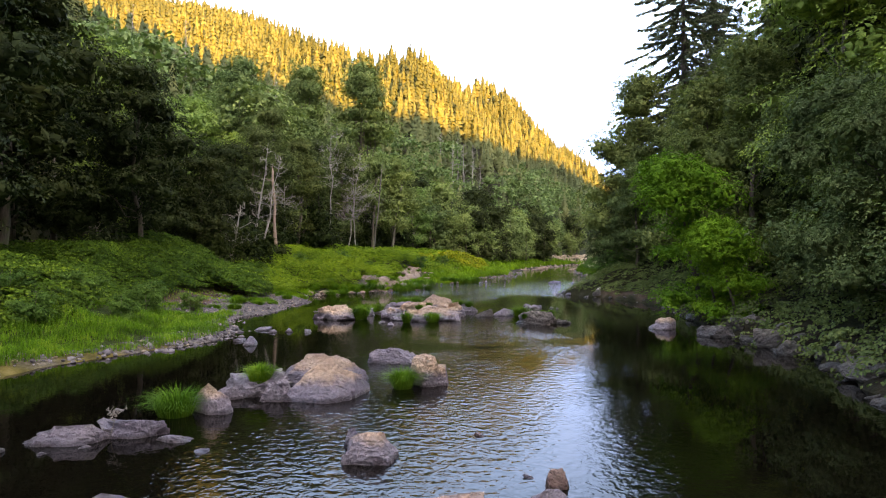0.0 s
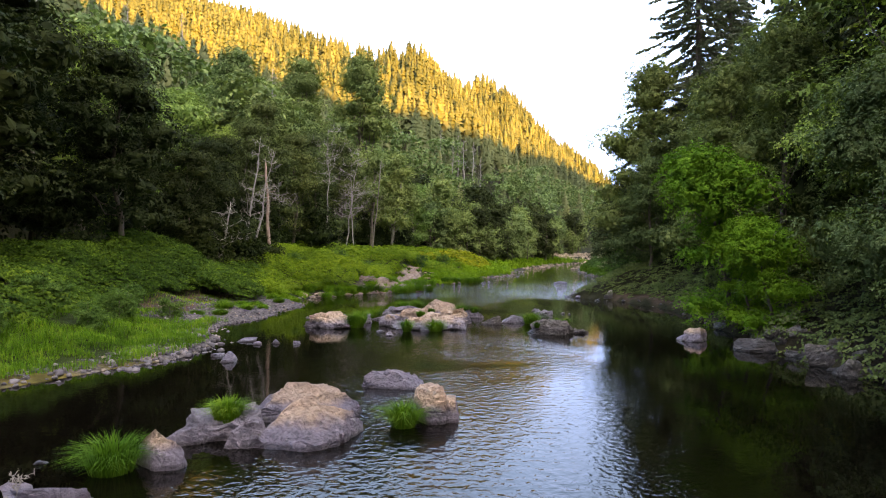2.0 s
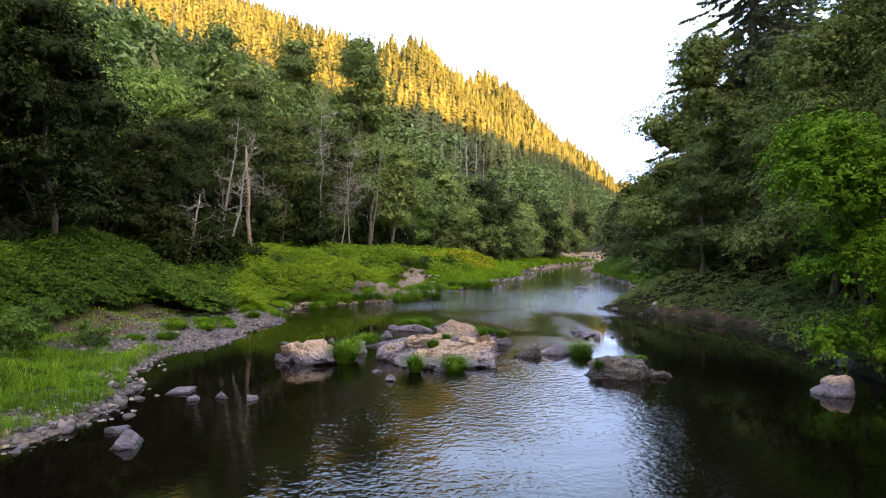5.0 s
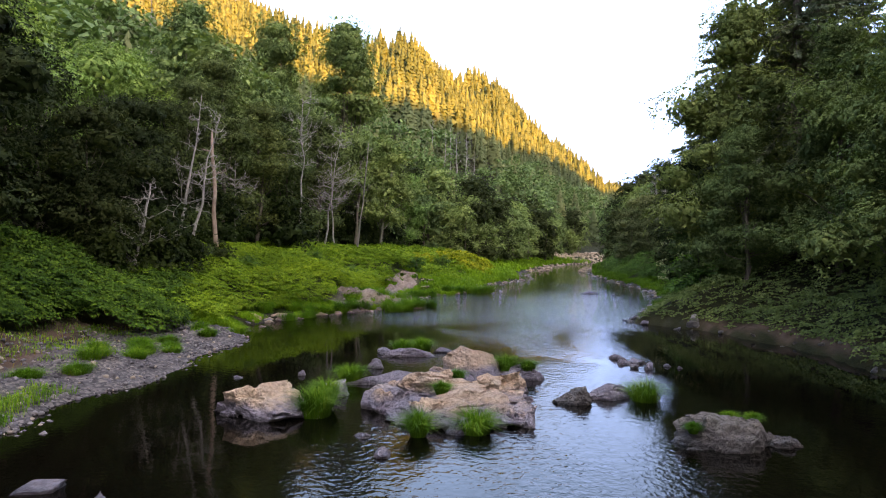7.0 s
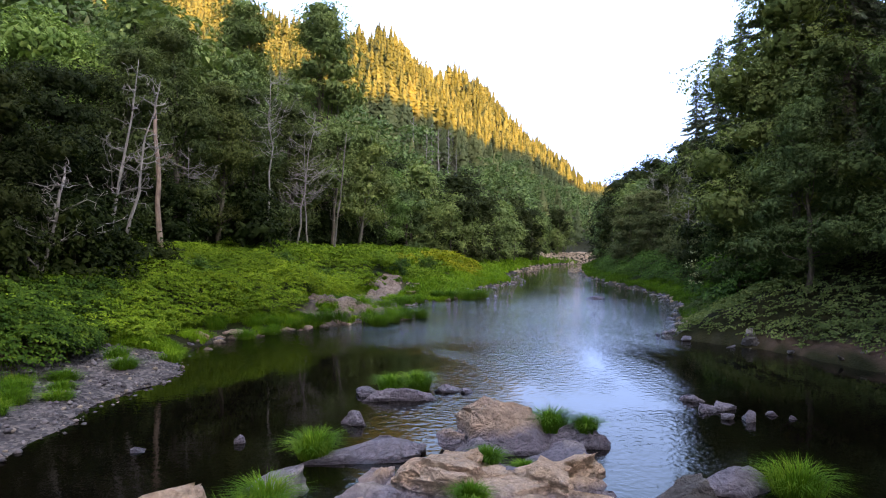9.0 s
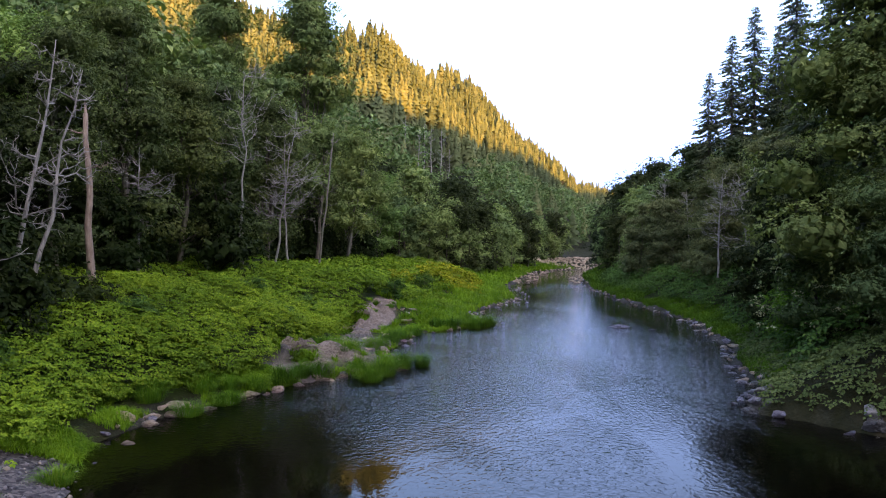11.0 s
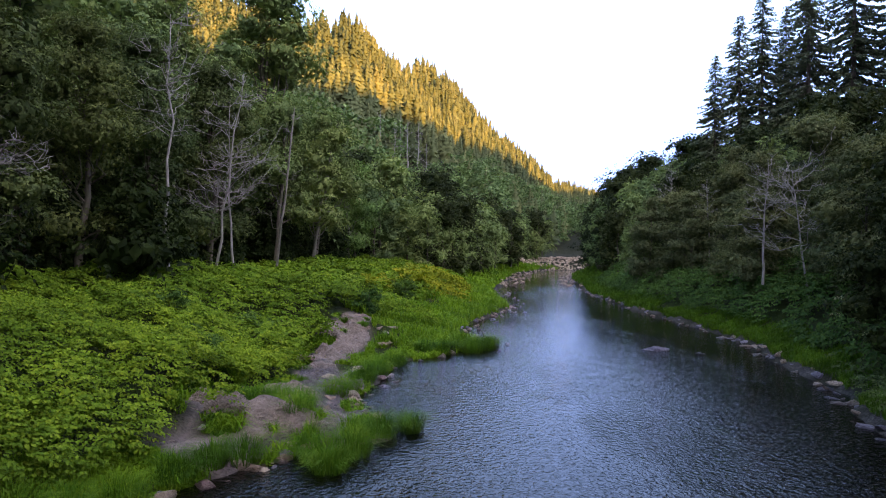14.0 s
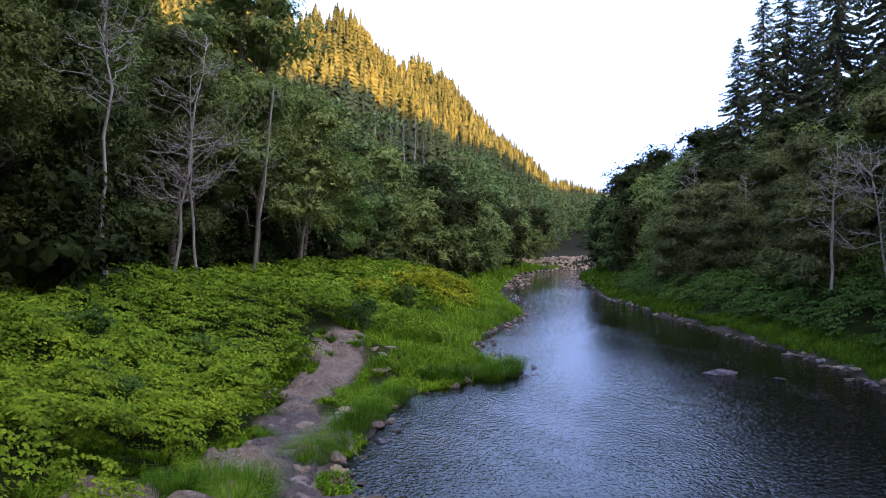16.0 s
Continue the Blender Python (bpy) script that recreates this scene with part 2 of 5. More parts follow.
ROCK = rock_material("basalt_boulder", (0.232, 0.218, 0.290), (0.54, 0.395, 0.295), (0.60, 0.475, 0.385), 0.28)
ROCK_GREY = rock_material("grey_boulder", (0.230, 0.218, 0.285), (0.37, 0.335, 0.36), (0.55, 0.50, 0.49), 0.38)
ROCK_DARK = rock_material("dark_bank_rock", (0.10, 0.095, 0.10), (0.17, 0.155, 0.15), (0.25, 0.235, 0.225), 0.3)
ROCK_PINK = rock_material("pinkish_boulder", (0.30, 0.20, 0.185), (0.40, 0.28, 0.25), (0.45, 0.36, 0.31), 0.2)

SHELF_ROCK = rock_material("shelf_bedrock", (0.125, 0.108, 0.120), (0.20, 0.158, 0.142), (0.30, 0.24, 0.205), 0.42)
EDGE_STONE = rock_material("tan_edge_stone", (0.30, 0.23, 0.18), (0.42, 0.32, 0.24), (0.50, 0.42, 0.34), 0.1)

m, nt, b = material("cobble")
rnd = nt.nodes.new("ShaderNodeNewGeometry").outputs["Random Per Island"]
g = grain(nt, mapped(nt), 14.0, 5, 0.7)
col = blend(nt, 1.0, ramp(nt, rnd, (0.0, (0.050, 0.047, 0.055)), (0.4, (0.100, 0.094, 0.106)), (0.85, (0.180, 0.168, 0.180)), (0.96, (0.24, 0.20, 0.16)), (1.0, (0.32, 0.27, 0.22))),
            ramp(nt, g, (0.3, (0.75, 0.75, 0.75)), (0.7, (1.15, 1.15, 1.15))), 'MULTIPLY')
nt.links.new(col, b.inputs["Base Color"])
b.inputs["Roughness"].default_value = 0.85
b.inputs["Specular IOR Level"].default_value = 0.15
relief(nt, b, g, 0.4, 0.02)
COBBLE = m

# ground: forest floor, with gravel, bare bedrock, brown soil and algae where the masks say
m, nt, b = material("river_valley_ground")
v = mapped(nt)


fine, mid = grain(nt, v, 11.0, 6, 0.7), grain(nt, v, 1.4, 5, 0.6)
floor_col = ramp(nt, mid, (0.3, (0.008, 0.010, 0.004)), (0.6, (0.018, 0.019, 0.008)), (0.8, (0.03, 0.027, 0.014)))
pebble = nt.nodes.new("ShaderNodeTexVoronoi")
pebble.inputs["Scale"].default_value = 14.0
nt.links.new(v, pebble.inputs["Vector"])
sepc = nt.nodes.new("ShaderNodeSeparateColor")
nt.links.new(pebble.outputs["Color"], sepc.inputs[0])
gravel_col = blend(nt, 1.0, ramp(nt, sepc.outputs[0], (0.0, (0.04, 0.038, 0.043)), (0.6, (0.085, 0.080, 0.088)), (1.0, (0.16, 0.145, 0.14))),
                   ramp(nt, mid, (0.3, (0.7, 0.7, 0.7)), (0.7, (1.1, 1.08, 1.05))), 'MULTIPLY')
rock_col = ramp(nt, calc(nt, 'ADD', calc(nt, 'MULTIPLY', mid, 0.6), calc(nt, 'MULTIPLY', fine, 0.4)), (0.35, (0.085, 0.075, 0.085)), (0.52, (0.185, 0.15, 0.148)), (0.68, (0.28, 0.225, 0.20)))
soil_col = ramp(nt, mid, (0.3, (0.034, 0.023, 0.018)), (0.7, (0.095, 0.063, 0.049)))
algae_col = ramp(nt, mid, (0.3, (0.035, 0.032, 0.010)), (0.55, (0.095, 0.08, 0.022)), (0.75, (0.19, 0.15, 0.06)))
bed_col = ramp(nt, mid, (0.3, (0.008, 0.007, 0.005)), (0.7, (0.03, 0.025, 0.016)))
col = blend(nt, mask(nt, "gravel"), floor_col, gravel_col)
col = blend(nt, mask(nt, "bedrock"), col, rock_col)
col = blend(nt, mask(nt, "soil"), col, soil_col)
col = blend(nt, mask(nt, "algae"), col, algae_col)
turf_col = ramp(nt, mid, (0.3, (0.010, 0.018, 0.004)), (0.7, (0.024, 0.040, 0.007)))
col = blend(nt, mask(nt, "turf"), col, turf_col)
col = blend(nt, mask(nt, "bed_and_foot"), col, bed_col)
nt.links.new(col, b.inputs["Base Color"])
b.inputs["Roughness"].default_value = 0.95
b.inputs["Specular IOR Level"].default_value = 0.08
relief(nt, b, calc(nt, 'ADD', fine, pebble.outputs["Distance"]), 0.6, 0.05)
GROUND = m

# water: clear dark brown river, smooth and rippled stretches
m, nt, b = material("river_water")
b.inputs["Base Color"].default_value = (0.0022, 0.0018, 0.0012, 1)
b.inputs["IOR"].default_value = 1.333
b.inputs["Specular IOR Level"].default_value = 0.36
nt.links.new(ramp(nt, grain(nt, mapped(nt), 0.15, 3), (0.4, (0.0, 0.0, 0.0)), (0.7, (0.02, 0.02, 0.02))), b.inputs["Roughness"])
small = grain(nt, mapped(nt, (1.0, 0.8, 1)), 10.5, 2, 0.5, 0.3)
wide = grain(nt, mapped(nt, (0.85, 1.0, 1)), 5.6, 2, 0.5, 0.3)
calm = ramp(nt, grain(nt, mapped(nt, (1.0, 0.5, 1)), 0.22, 3, 0.6, 0.6), (0.38, (0.12, 0.12, 0.12)), (0.6, (1, 1, 1)))
wsep2 = nt.nodes.new("ShaderNodeSeparateXYZ")
nt.links.new(mapped(nt), wsep2.inputs[0])
rapid = nt.nodes.new("ShaderNodeMapRange")
rapid.inputs["From Min"].default_value, rapid.inputs["From Max"].default_value = 48.0, 76.0
rapid.inputs["To Min"].default_value, rapid.inputs["To Max"].default_value = 1.0, 0.28
nt.links.new(wsep2.outputs["Y"], rapid.inputs["Value"])
# the pools by both banks lie still, the current between them is rippled
lanes = []
for lo, hi in ((-4.8, -1.4), (5.2, 2.6)):
    lane = nt.nodes.new("ShaderNodeMapRange")
    lane.interpolation_type = 'SMOOTHSTEP'
    lane.inputs["From Min"].default_value, lane.inputs["From Max"].default_value = lo, hi
    nt.links.new(wsep2.outputs["X"], lane.inputs["Value"])
    lanes.append(lane.outputs[0])
up_river = nt.nodes.new("ShaderNodeMapRange")
up_river.interpolation_type = 'SMOOTHSTEP'
up_river.inputs["From Min"].default_value, up_river.inputs["From Max"].default_value = 38.0, 50.0
nt.links.new(wsep2.outputs["Y"], up_river.inputs["Value"])
calm = calc(nt, 'MAXIMUM', calm, calc(nt, 'MULTIPLY', up_river.outputs[0], 0.6))
current = calc(nt, 'MAXIMUM', calc(nt, 'MAXIMUM', calc(nt, 'MULTIPLY', lanes[0], lanes[1]), up_river.outputs[0]), 0.10)
height = calc(nt, 'MULTIPLY', calc(nt, 'MULTIPLY', calc(nt, 'ADD', calc(nt, 'MULTIPLY', small, calc(nt, 'ADD', 1.0, calc(nt, 'MULTIPLY', up_river.outputs[0], 1.1))), calc(nt, 'MULTIPLY', wide, calc(nt, 'ADD', 1.5, calc(nt, 'MULTIPLY', up_river.outputs[0], 0.2)))), calm), rapid.outputs[0])
height = calc(nt, 'MULTIPLY', height, calc(nt, 'ADD', 0.62, calc(nt, 'MULTIPLY', up_river.outputs[0], 0.38)))
height = calc(nt, 'MULTIPLY', height, calc(nt, 'ADD', current, calc(nt, 'MULTIPLY', up_river.outputs[0], 0.1)))
WAVES = relief(nt, b, height, 0.45, 0.045)
WATER = m


# ---- builders ----
RNG = np.random.default_rng(7)


def mesh_np(name, verts, tris, mat, smooth=False, sharp=0):
    """A mesh from arrays of corners and triangles."""
    verts, tris = np.asarray(verts, dtype=np.float32), np.asarray(tris, dtype=np.int32)
    me = bpy.data.meshes.new(name)
    me.vertices.add(len(verts))
    me.vertices.foreach_set("co", verts.ravel())
    me.loops.add(tris.size)
    me.loops.foreach_set("vertex_index", tris.ravel())
    me.polygons.add(len(tris))
    me.polygons.foreach_set("loop_start", np.arange(0, tris.size, 3, dtype=np.int32))
    me.polygons.foreach_set("use_smooth", np.full(len(tris), smooth, dtype=bool))
    me.update(calc_edges=True)
    if sharp:
        me.set_sharp_from_angle(angle=radians(sharp))
    me.materials.append(mat)
    return me


class Pile:
    """Gathers pieces of geometry into one mesh."""

    def __init__(self):
        self.v, self.f, self.n = [], [], 0

    def add(self, v, f):
        v, f = np.asarray(v), np.asarray(f)
        self.v.append(v)
        self.f.append(f + self.n)
        self.n += len(v)

    def mesh(self, name, mat, smooth=False):
        return mesh_np(name, np.concatenate(self.v), np.concatenate(self.f), mat, smooth)


def unit(a):
    return a / np.maximum(np.linalg.norm(a, axis=-1, keepdims=True), 1e-9)


def leaves(rng, at, normal, length, width, droop=0.3, fold=0.18):
    """Leaves: two triangles each, folded at the midrib, lying across normal and hanging by droop."""
    n = len(at)
    normal = unit(normal)
    along = unit(np.cross(normal, rng.normal(size=(n, 3))))
    along = unit(along + np.array([0, 0, -droop]))
    side = unit(np.cross(normal, along))
    ln = (length * rng.uniform(0.65, 1.25, n))[:, None]
    wd = ln * width / length
    base = at - along * ln * 0.5
    tip = at + along * ln * 0.5 - normal * ln * 0.15
    left, right = at + side * wd * 0.5 - normal * ln * fold, at - side * wd * 0.5 - normal * ln * fold
    v = np.stack([base, left, tip, right], 1).reshape(-1, 3)
    k = np.arange(n)[:, None, None] * 4
    return v, (k + np.array([[0, 1, 2], [0, 2, 3]])).reshape(-1, 3)


def sprays(rng, base, way, reach, per, length, width, droop=0.35, spread=0.85, loose=0.28, face=None):
    """Leafy twigs: from each base a drooping twig along way, with leaves set alternately on both sides like shingles,
    turned to face if that is given."""
    n = len(base)
    way = unit(way)
    z = np.array([0, 0, 1.0])
    side = unit(np.cross(way, z) + 1e-6)
    over = np.cross(side, way) if face is None else unit(face)
    s = (np.arange(per)[None, :] + rng.random((n, per))) / per
    sign = np.where((np.arange(per) % 2)[None, :] == 0, 1.0, -1.0) * np.ones((n, 1))
    sign[:, -1] *= rng.random(n) * 0.4
    rl = np.broadcast_to(np.asarray(reach, float), (n,))[:, None, None]
    p = base[:, None] + way[:, None] * rl * s[..., None] - z * (droop * rl * s[..., None] ** 2)
    run = way[:, None] - z * (2 * droop * s[..., None])
    jit = rng.normal(size=(2, n, per, 3))
    axis = unit(run * 0.6 + side[:, None] * (sign * spread)[..., None] - z * 0.22 + jit[0] * 0.2)
    nrm = unit(over[:, None] + side[:, None] * (sign * 0.3)[..., None] + jit[1] * loose)
    across = unit(np.cross(nrm, axis))
    nrm = np.cross(axis, across)
    ln = (length * rng.uniform(0.7, 1.2, (n, per)) * (1.08 - 0.35 * s))[..., None]
    wd = ln * width / length * 0.5
    mid = p + axis * ln * 0.45
    tip = p + axis * ln - nrm * ln * 0.16
    v = np.stack([p, mid + across * wd + nrm * ln * 0.05, tip, mid - across * wd + nrm * ln * 0.05], 2).reshape(-1, 3)
    k = np.arange(n * per)[:, None, None] * 4
    return v, (k + np.array([[0, 1, 2], [0, 2, 3]])).reshape(-1, 3)


def tube(points, radii, sides=6):
    """A tapering limb along points."""
    p, r = np.asarray(points, float), np.asarray(radii, float)
    d = unit(np.gradient(p, axis=0))
    ref = np.where(np.abs(d[:, 2:3]) > 0.9, np.array([[1.0, 0, 0]]), np.array([[0, 0, 1.0]]))
    a = unit(np.cross(d, ref))
    b2 = np.cross(d, a)
    th = np.linspace(0, 2 * np.pi, sides, endpoint=False)
    v = (p[:, None] + r[:, None, None] * (np.cos(th)[None, :, None] * a[:, None] + np.sin(th)[None, :, None] * b2[:, None])).reshape(-1, 3)
    f = []
    for i in range(len(p) - 1):
        for j in range(sides):
            q = (i * sides + j, i * sides + (j + 1) % sides, (i + 1) * sides + (j + 1) % sides, (i + 1) * sides + j)
            f += [(q[0], q[1], q[2]), (q[0], q[2], q[3])]
    e = (len(p) - 1) * sides
    f += [(e, e + j, e + j + 1) for j in range(1, sides - 1)]
    return v, np.array(f)


def bent(rng, a, b, n=5, sway=0.08):
    """Points of a slightly crooked limb from a to b."""
    a, b = np.asarray(a, float), np.asarray(b, float)
    t = np.linspace(0, 1, n)[:, None]
    p = a + (b - a) * t
    p[1:-1] += rng.normal(size=(n - 2, 3)) * np.linalg.norm(b - a) * sway
    return p


def part(name, me, parent, label=""):
    ob = new(name, me)
    ob.parent = parent
    return tagged(ob, label) if label else ob


def value_noise(x, y, seed=0):
    """Smooth noise from 0 to 1 on the plane."""
    x, y = np.asarray(x, float), np.asarray(y, float)
    xi, yi = np.floor(x).astype(np.int64), np.floor(y).astype(np.int64)
    fx, fy = x - xi, y - yi
    fx, fy = fx * fx * (3 - 2 * fx), fy * fy * (3 - 2 * fy)

    def h(i, j):
        k = (i * 374761393 + j * 668265263 + seed * 974634777) & 0xffffffff
        k = ((k ^ (k >> 13)) * 1274126177) & 0xffffffff
        return ((k ^ (k >> 16)) & 0xffff) / 65535.0
    return (h(xi, yi) * (1 - fx) + h(xi + 1, yi) * fx) * (1 - fy) + (h(xi, yi + 1) * (1 - fx) + h(xi + 1, yi + 1) * fx) * fy


def step(a, b, x):
    t = np.clip((np.asarray(x, float) - a) / (b - a), 0, 1)
    return t * t * (3 - 2 * t)


# ---- the lie of the land ----
LEFT_Y = [-200, 5, 15.6, 18.5, 20.6, 23, 25.5, 27.5, 30, 33.4, 36, 40, 43, 46, 48.5, 50.5, 52.5, 53.5, 55.5, 58, 61, 64, 65.5, 68, 72, 76, 80, 88, 105, 120, 143, 165, 185, 197, 206, 400]
LEFT_X = [-30, -9.5, -9.8, -9.5, -8.0, -7.3, -7.7, -8.8, -9.4, -8.7, -8.9, -8.9, -10.1, -10.1, -8.4, -7.2, -5.3, -3.7, -4.2, -4.6, -3.7, -3.6, -1.8, 0.4, -0.4, 0.5, 1.6, 5, 6, 9, 14, 19, 28, 42, 70, 900]
RIGHT_Y = [-200, 5, 14.4, 19.3, 23.7, 29, 36, 40, 43, 45.5, 47, 48.5, 50, 54.7, 59, 65, 69, 77, 92, 111, 140, 160, 172, 180, 186, 400]
RIGHT_X = [-8, 8.2, 8.4, 9.6, 9.5, 9.9, 10.5, 10.3, 9.6, 8.2, 6.6, 7.0, 8.3, 9.5, 11.6, 12.7, 14.1, 14.7, 15.1, 17.2, 22.8, 29, 37, 50, 70, 900]
# crest of the hills: tangent of the bearing, distance and height of the ground
CREST_A = [-9.0, -1.6, -0.8, -0.56, -0.39, -0.30, -0.20, -0.15, -0.09, 0.005, 0.071, 0.137, 0.18, 0.21, 0.35, 0.9]
CREST_R = [160, 200, 300, 340, 340, 330, 310, 300, 285, 420, 518, 600, 660, 700, 760, 800]
CREST_Z = [70, 88, 113, 120, 116, 104, 87, 81, 80, 106, 108, 89, 75, 61, 42, 40]
TOE_A = [-9.0, -1.2, -0.56, -0.3, -0.2, -0.1, 0.0, 0.1, 0.2, 0.9]
TOE_R = [28, 38, 62, 100, 122, 150, 178, 215, 245, 270]
# crest of the ridge that shades the valley: place along it, height
RIDGE_P = [-600, -70, -15, 27, 50, 69, 99, 167, 323, 600, 1200]
RIDGE_Z = [195, 188, 168, 158, 150, 142, 141, 160, 183, 190, 190]


SHELF_Y, SHELF_X = [50.8, 53, 55, 61, 67.5, 70], [-7.2, -6.4, -6.15, -6.0, -5.5, -5.2]


def left_bank(y):
    return np.interp(y, LEFT_Y, LEFT_X)


def right_bank(y):
    return np.interp(y, RIGHT_Y, RIGHT_X)


def bare_shelf(x, y):
    """How far the bank is bare rock there, from 0 to 1."""
    off = np.abs(x - np.interp(y, SHELF_Y, SHELF_X)) + (value_noise(x * 1.1, y * 1.1, 13) - 0.5) * 2.1
    return (1 - step(0.9, 1.5, off - 0.2 + 0.55 * step(55, 60, y))) * step(50.4, 51.6, y) * (1 - step(68.5, 70, y))


def height(x, y):
    """Height of the ground; the river's surface is 0."""
    x, y = np.asarray(x, float), np.asarray(y, float)
    wob = (value_noise(x * 0.8, y * 0.8, 3) - 0.5) * 0.7 + (value_noise(x * 2.3, y * 2.3, 4) - 0.5) * 0.45
    dl, dr = left_bank(y) + wob - x, x - right_bank(y) - wob
    rough = (value_noise(x * 0.5, y * 0.5, 1) - 0.5) * 0.5 + (value_noise(x * 2, y * 2, 2) - 0.5) * 0.16
    bar = step(14, 20, y) * (1 - step(41, 45, y))
    shelf = step(53, 56, y) * (1 - step(66, 70, y))
    flat = np.maximum(bar, shelf)
    zl = np.interp(dl, [0, 0.5, 2, 4, 8, 12, 20, 40], [0, 0.25, 0.6, 1.0, 1.9, 2.4, 2.8, 3.4])
    zf = np.interp(dl, [0, 0.8, 2, 4, 5, 8, 12, 20, 40], [0, 0.14, 0.28, 0.45, 0.75, 1.7, 2.4, 2.8, 3.4])
    zl = zl * (1 - flat) + zf * flat
    far = np.hypot(x, y - 2.5)
    bear = np.where(y > 3.0, x / np.maximum(y - 2.5, 0.5), np.where(x < 0, -9.0, 9.0))
    rt, rc, zc = np.interp(bear, TOE_A, TOE_R), np.interp(bear, CREST_A, CREST_R), np.interp(bear, CREST_A, CREST_Z)
    up = np.clip((far - rt) / (rc - rt), 0, 1.0)
    over = np.maximum(far - rc, 0)
    hill = zc * (up * 0.75 + 0.25 * up * up) - np.minimum(over * 0.12, zc * 0.5)
    hill = hill + (value_noise(x * 0.02, y * 0.02, 5) - 0.5) * 14 * step(0.15, 0.5, up)
    on_left = step(-1, 1, dl)
    zr = np.interp(dr, [0, 0.4, 1.5, 4, 9, 30, 80, 200], [0, 0.3, 0.6, 1.6, 4.0, 14.0, 34.0, 60.0])
    z = np.where(dl > 0, zl + rough * step(0, 3, dl) + np.where(far > rt, np.maximum(hill, 0), 0), np.where(dr > 0, zr + rough * step(0, 3, dr), 0))
    depth = np.minimum(-dl, -dr)
    z = np.where((dl <= 0) & (dr <= 0), -np.clip(depth * 0.5, 0, 1.2) - 0.02, z)
    u, p = x * SUN_WAY.x + y * SUN_WAY.y, -x * SUN_WAY.y + y * SUN_WAY.x
    ridge = np.interp(p, RIDGE_P, RIDGE_Z) * step(110, 300, u) * (1 - 0.4 * step(320, 900, u))
    return np.maximum(z, np.where(u > 100, ridge, -9))


def graded(lo, hi, fine_lo, fine_hi, cell, grow=1.12):
    mid = list(np.arange(fine_lo, fine_hi + cell, cell))
    s, v = cell, fine_hi
    while v < hi:
        s *= grow
        v += s
        mid.append(v)
    s, v = cell, fine_lo
    while v > lo:
        s *= grow
        v -= s
        mid.insert(0, v)
    return np.array(mid)


gx, gy = graded(-3000, 3000, -16, 16, 0.42, 1.08), graded(-1500, 3500, 10, 80, 0.5, 1.07)
X, Y = np.meshgrid(gx, gy)
Z = height(X, Y)
ni, nj = len(gy), len(gx)
idx = np.arange(ni * nj).reshape(ni, nj)
quad = np.stack([idx[:-1, :-1], idx[:-1, 1:], idx[1:, 1:], idx[1:, :-1]], -1).reshape(-1, 4)
ground_me = mesh_np("ground", np.stack([X, Y, Z], -1).reshape(-1, 3), np.concatenate([quad[:, :3], quad[:, [0, 2, 3]]]), GROUND, True)
DL, DR = left_bank(Y) - X, X - right_bank(Y)
patchy = value_noise(X * 0.9, Y * 0.9, 11)
MASKS = {
    "gravel": np.maximum(step(-0.5, 0.0, DL) * (1 - step(3.6, 5.0, DL + patchy * 1.2 + 2.6 * (1 - step(27.5, 30, Y)))) * step(13, 18, Y) * (1 - step(41.5, 43.2, Y)),
                         np.maximum(step(-0.3, 0.1, DL) * (1 - step(0.15, 0.5, DL)) * step(44, 47, Y), step(-0.3, 0.1, DR) * (1 - step(0.15, 0.5, DR)) * step(45, 48, Y)) * (0.2 + 0.6 * step(0.3, 0.6, patchy))),
    "bedrock": bare_shelf(X, Y),
    "soil": np.maximum(step(29.3, 30.3, Y) * (1 - step(33, 34.2, Y)) * step(2.8, 3.4, DL) * (1 - step(5.4, 6, DL)), np.maximum(step(4.0, 4.6, DL) * (1 - step(5.6, 6.4, DL)) * step(30, 34, Y) * (1 - step(43, 45, Y)), step(0.1, 0.4, DR) * (1 - step(0.8, 1.2, DR)) * step(36, 38, Y) * (1 - step(44, 46, Y)))),
    "algae": step(-0.8, -0.2, DL) * (1 - step(0.9, 1.7, DL)) * (1 - step(20, 24, Y)) * step(0.2, 0.4, patchy),
    "turf": np.maximum(step(0.5, 1.2, DL) * (1 - step(16, 20, DL)) * (1 - step(29, 31, Y) * (1 - step(43, 45, Y)) * (1 - step(4.5, 5.5, DL))) * (1 - bare_shelf(X, Y)), step(0.4, 1.0, DR) * (1 - step(3, 5, DR)) * step(48, 52, Y)) * step(8, 14, Y) * (1 - step(110, 130, Y)) * np.clip(0.4 + patchy, 0, 1),
    # river bed, and the right bank's foot up to y 37 in the same near-black
    "bed_and_foot": np.maximum(step(0.3, 0.9, -DL) * step(0.3, 0.9, -DR), step(-0.4, 0.0, DR) * (1 - step(1.2, 2.2, DR)) * (1 - step(34, 37, Y))),
}
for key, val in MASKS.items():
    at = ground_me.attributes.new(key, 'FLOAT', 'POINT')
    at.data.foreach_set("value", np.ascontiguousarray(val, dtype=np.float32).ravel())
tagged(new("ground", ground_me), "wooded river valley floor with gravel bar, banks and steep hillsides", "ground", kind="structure")

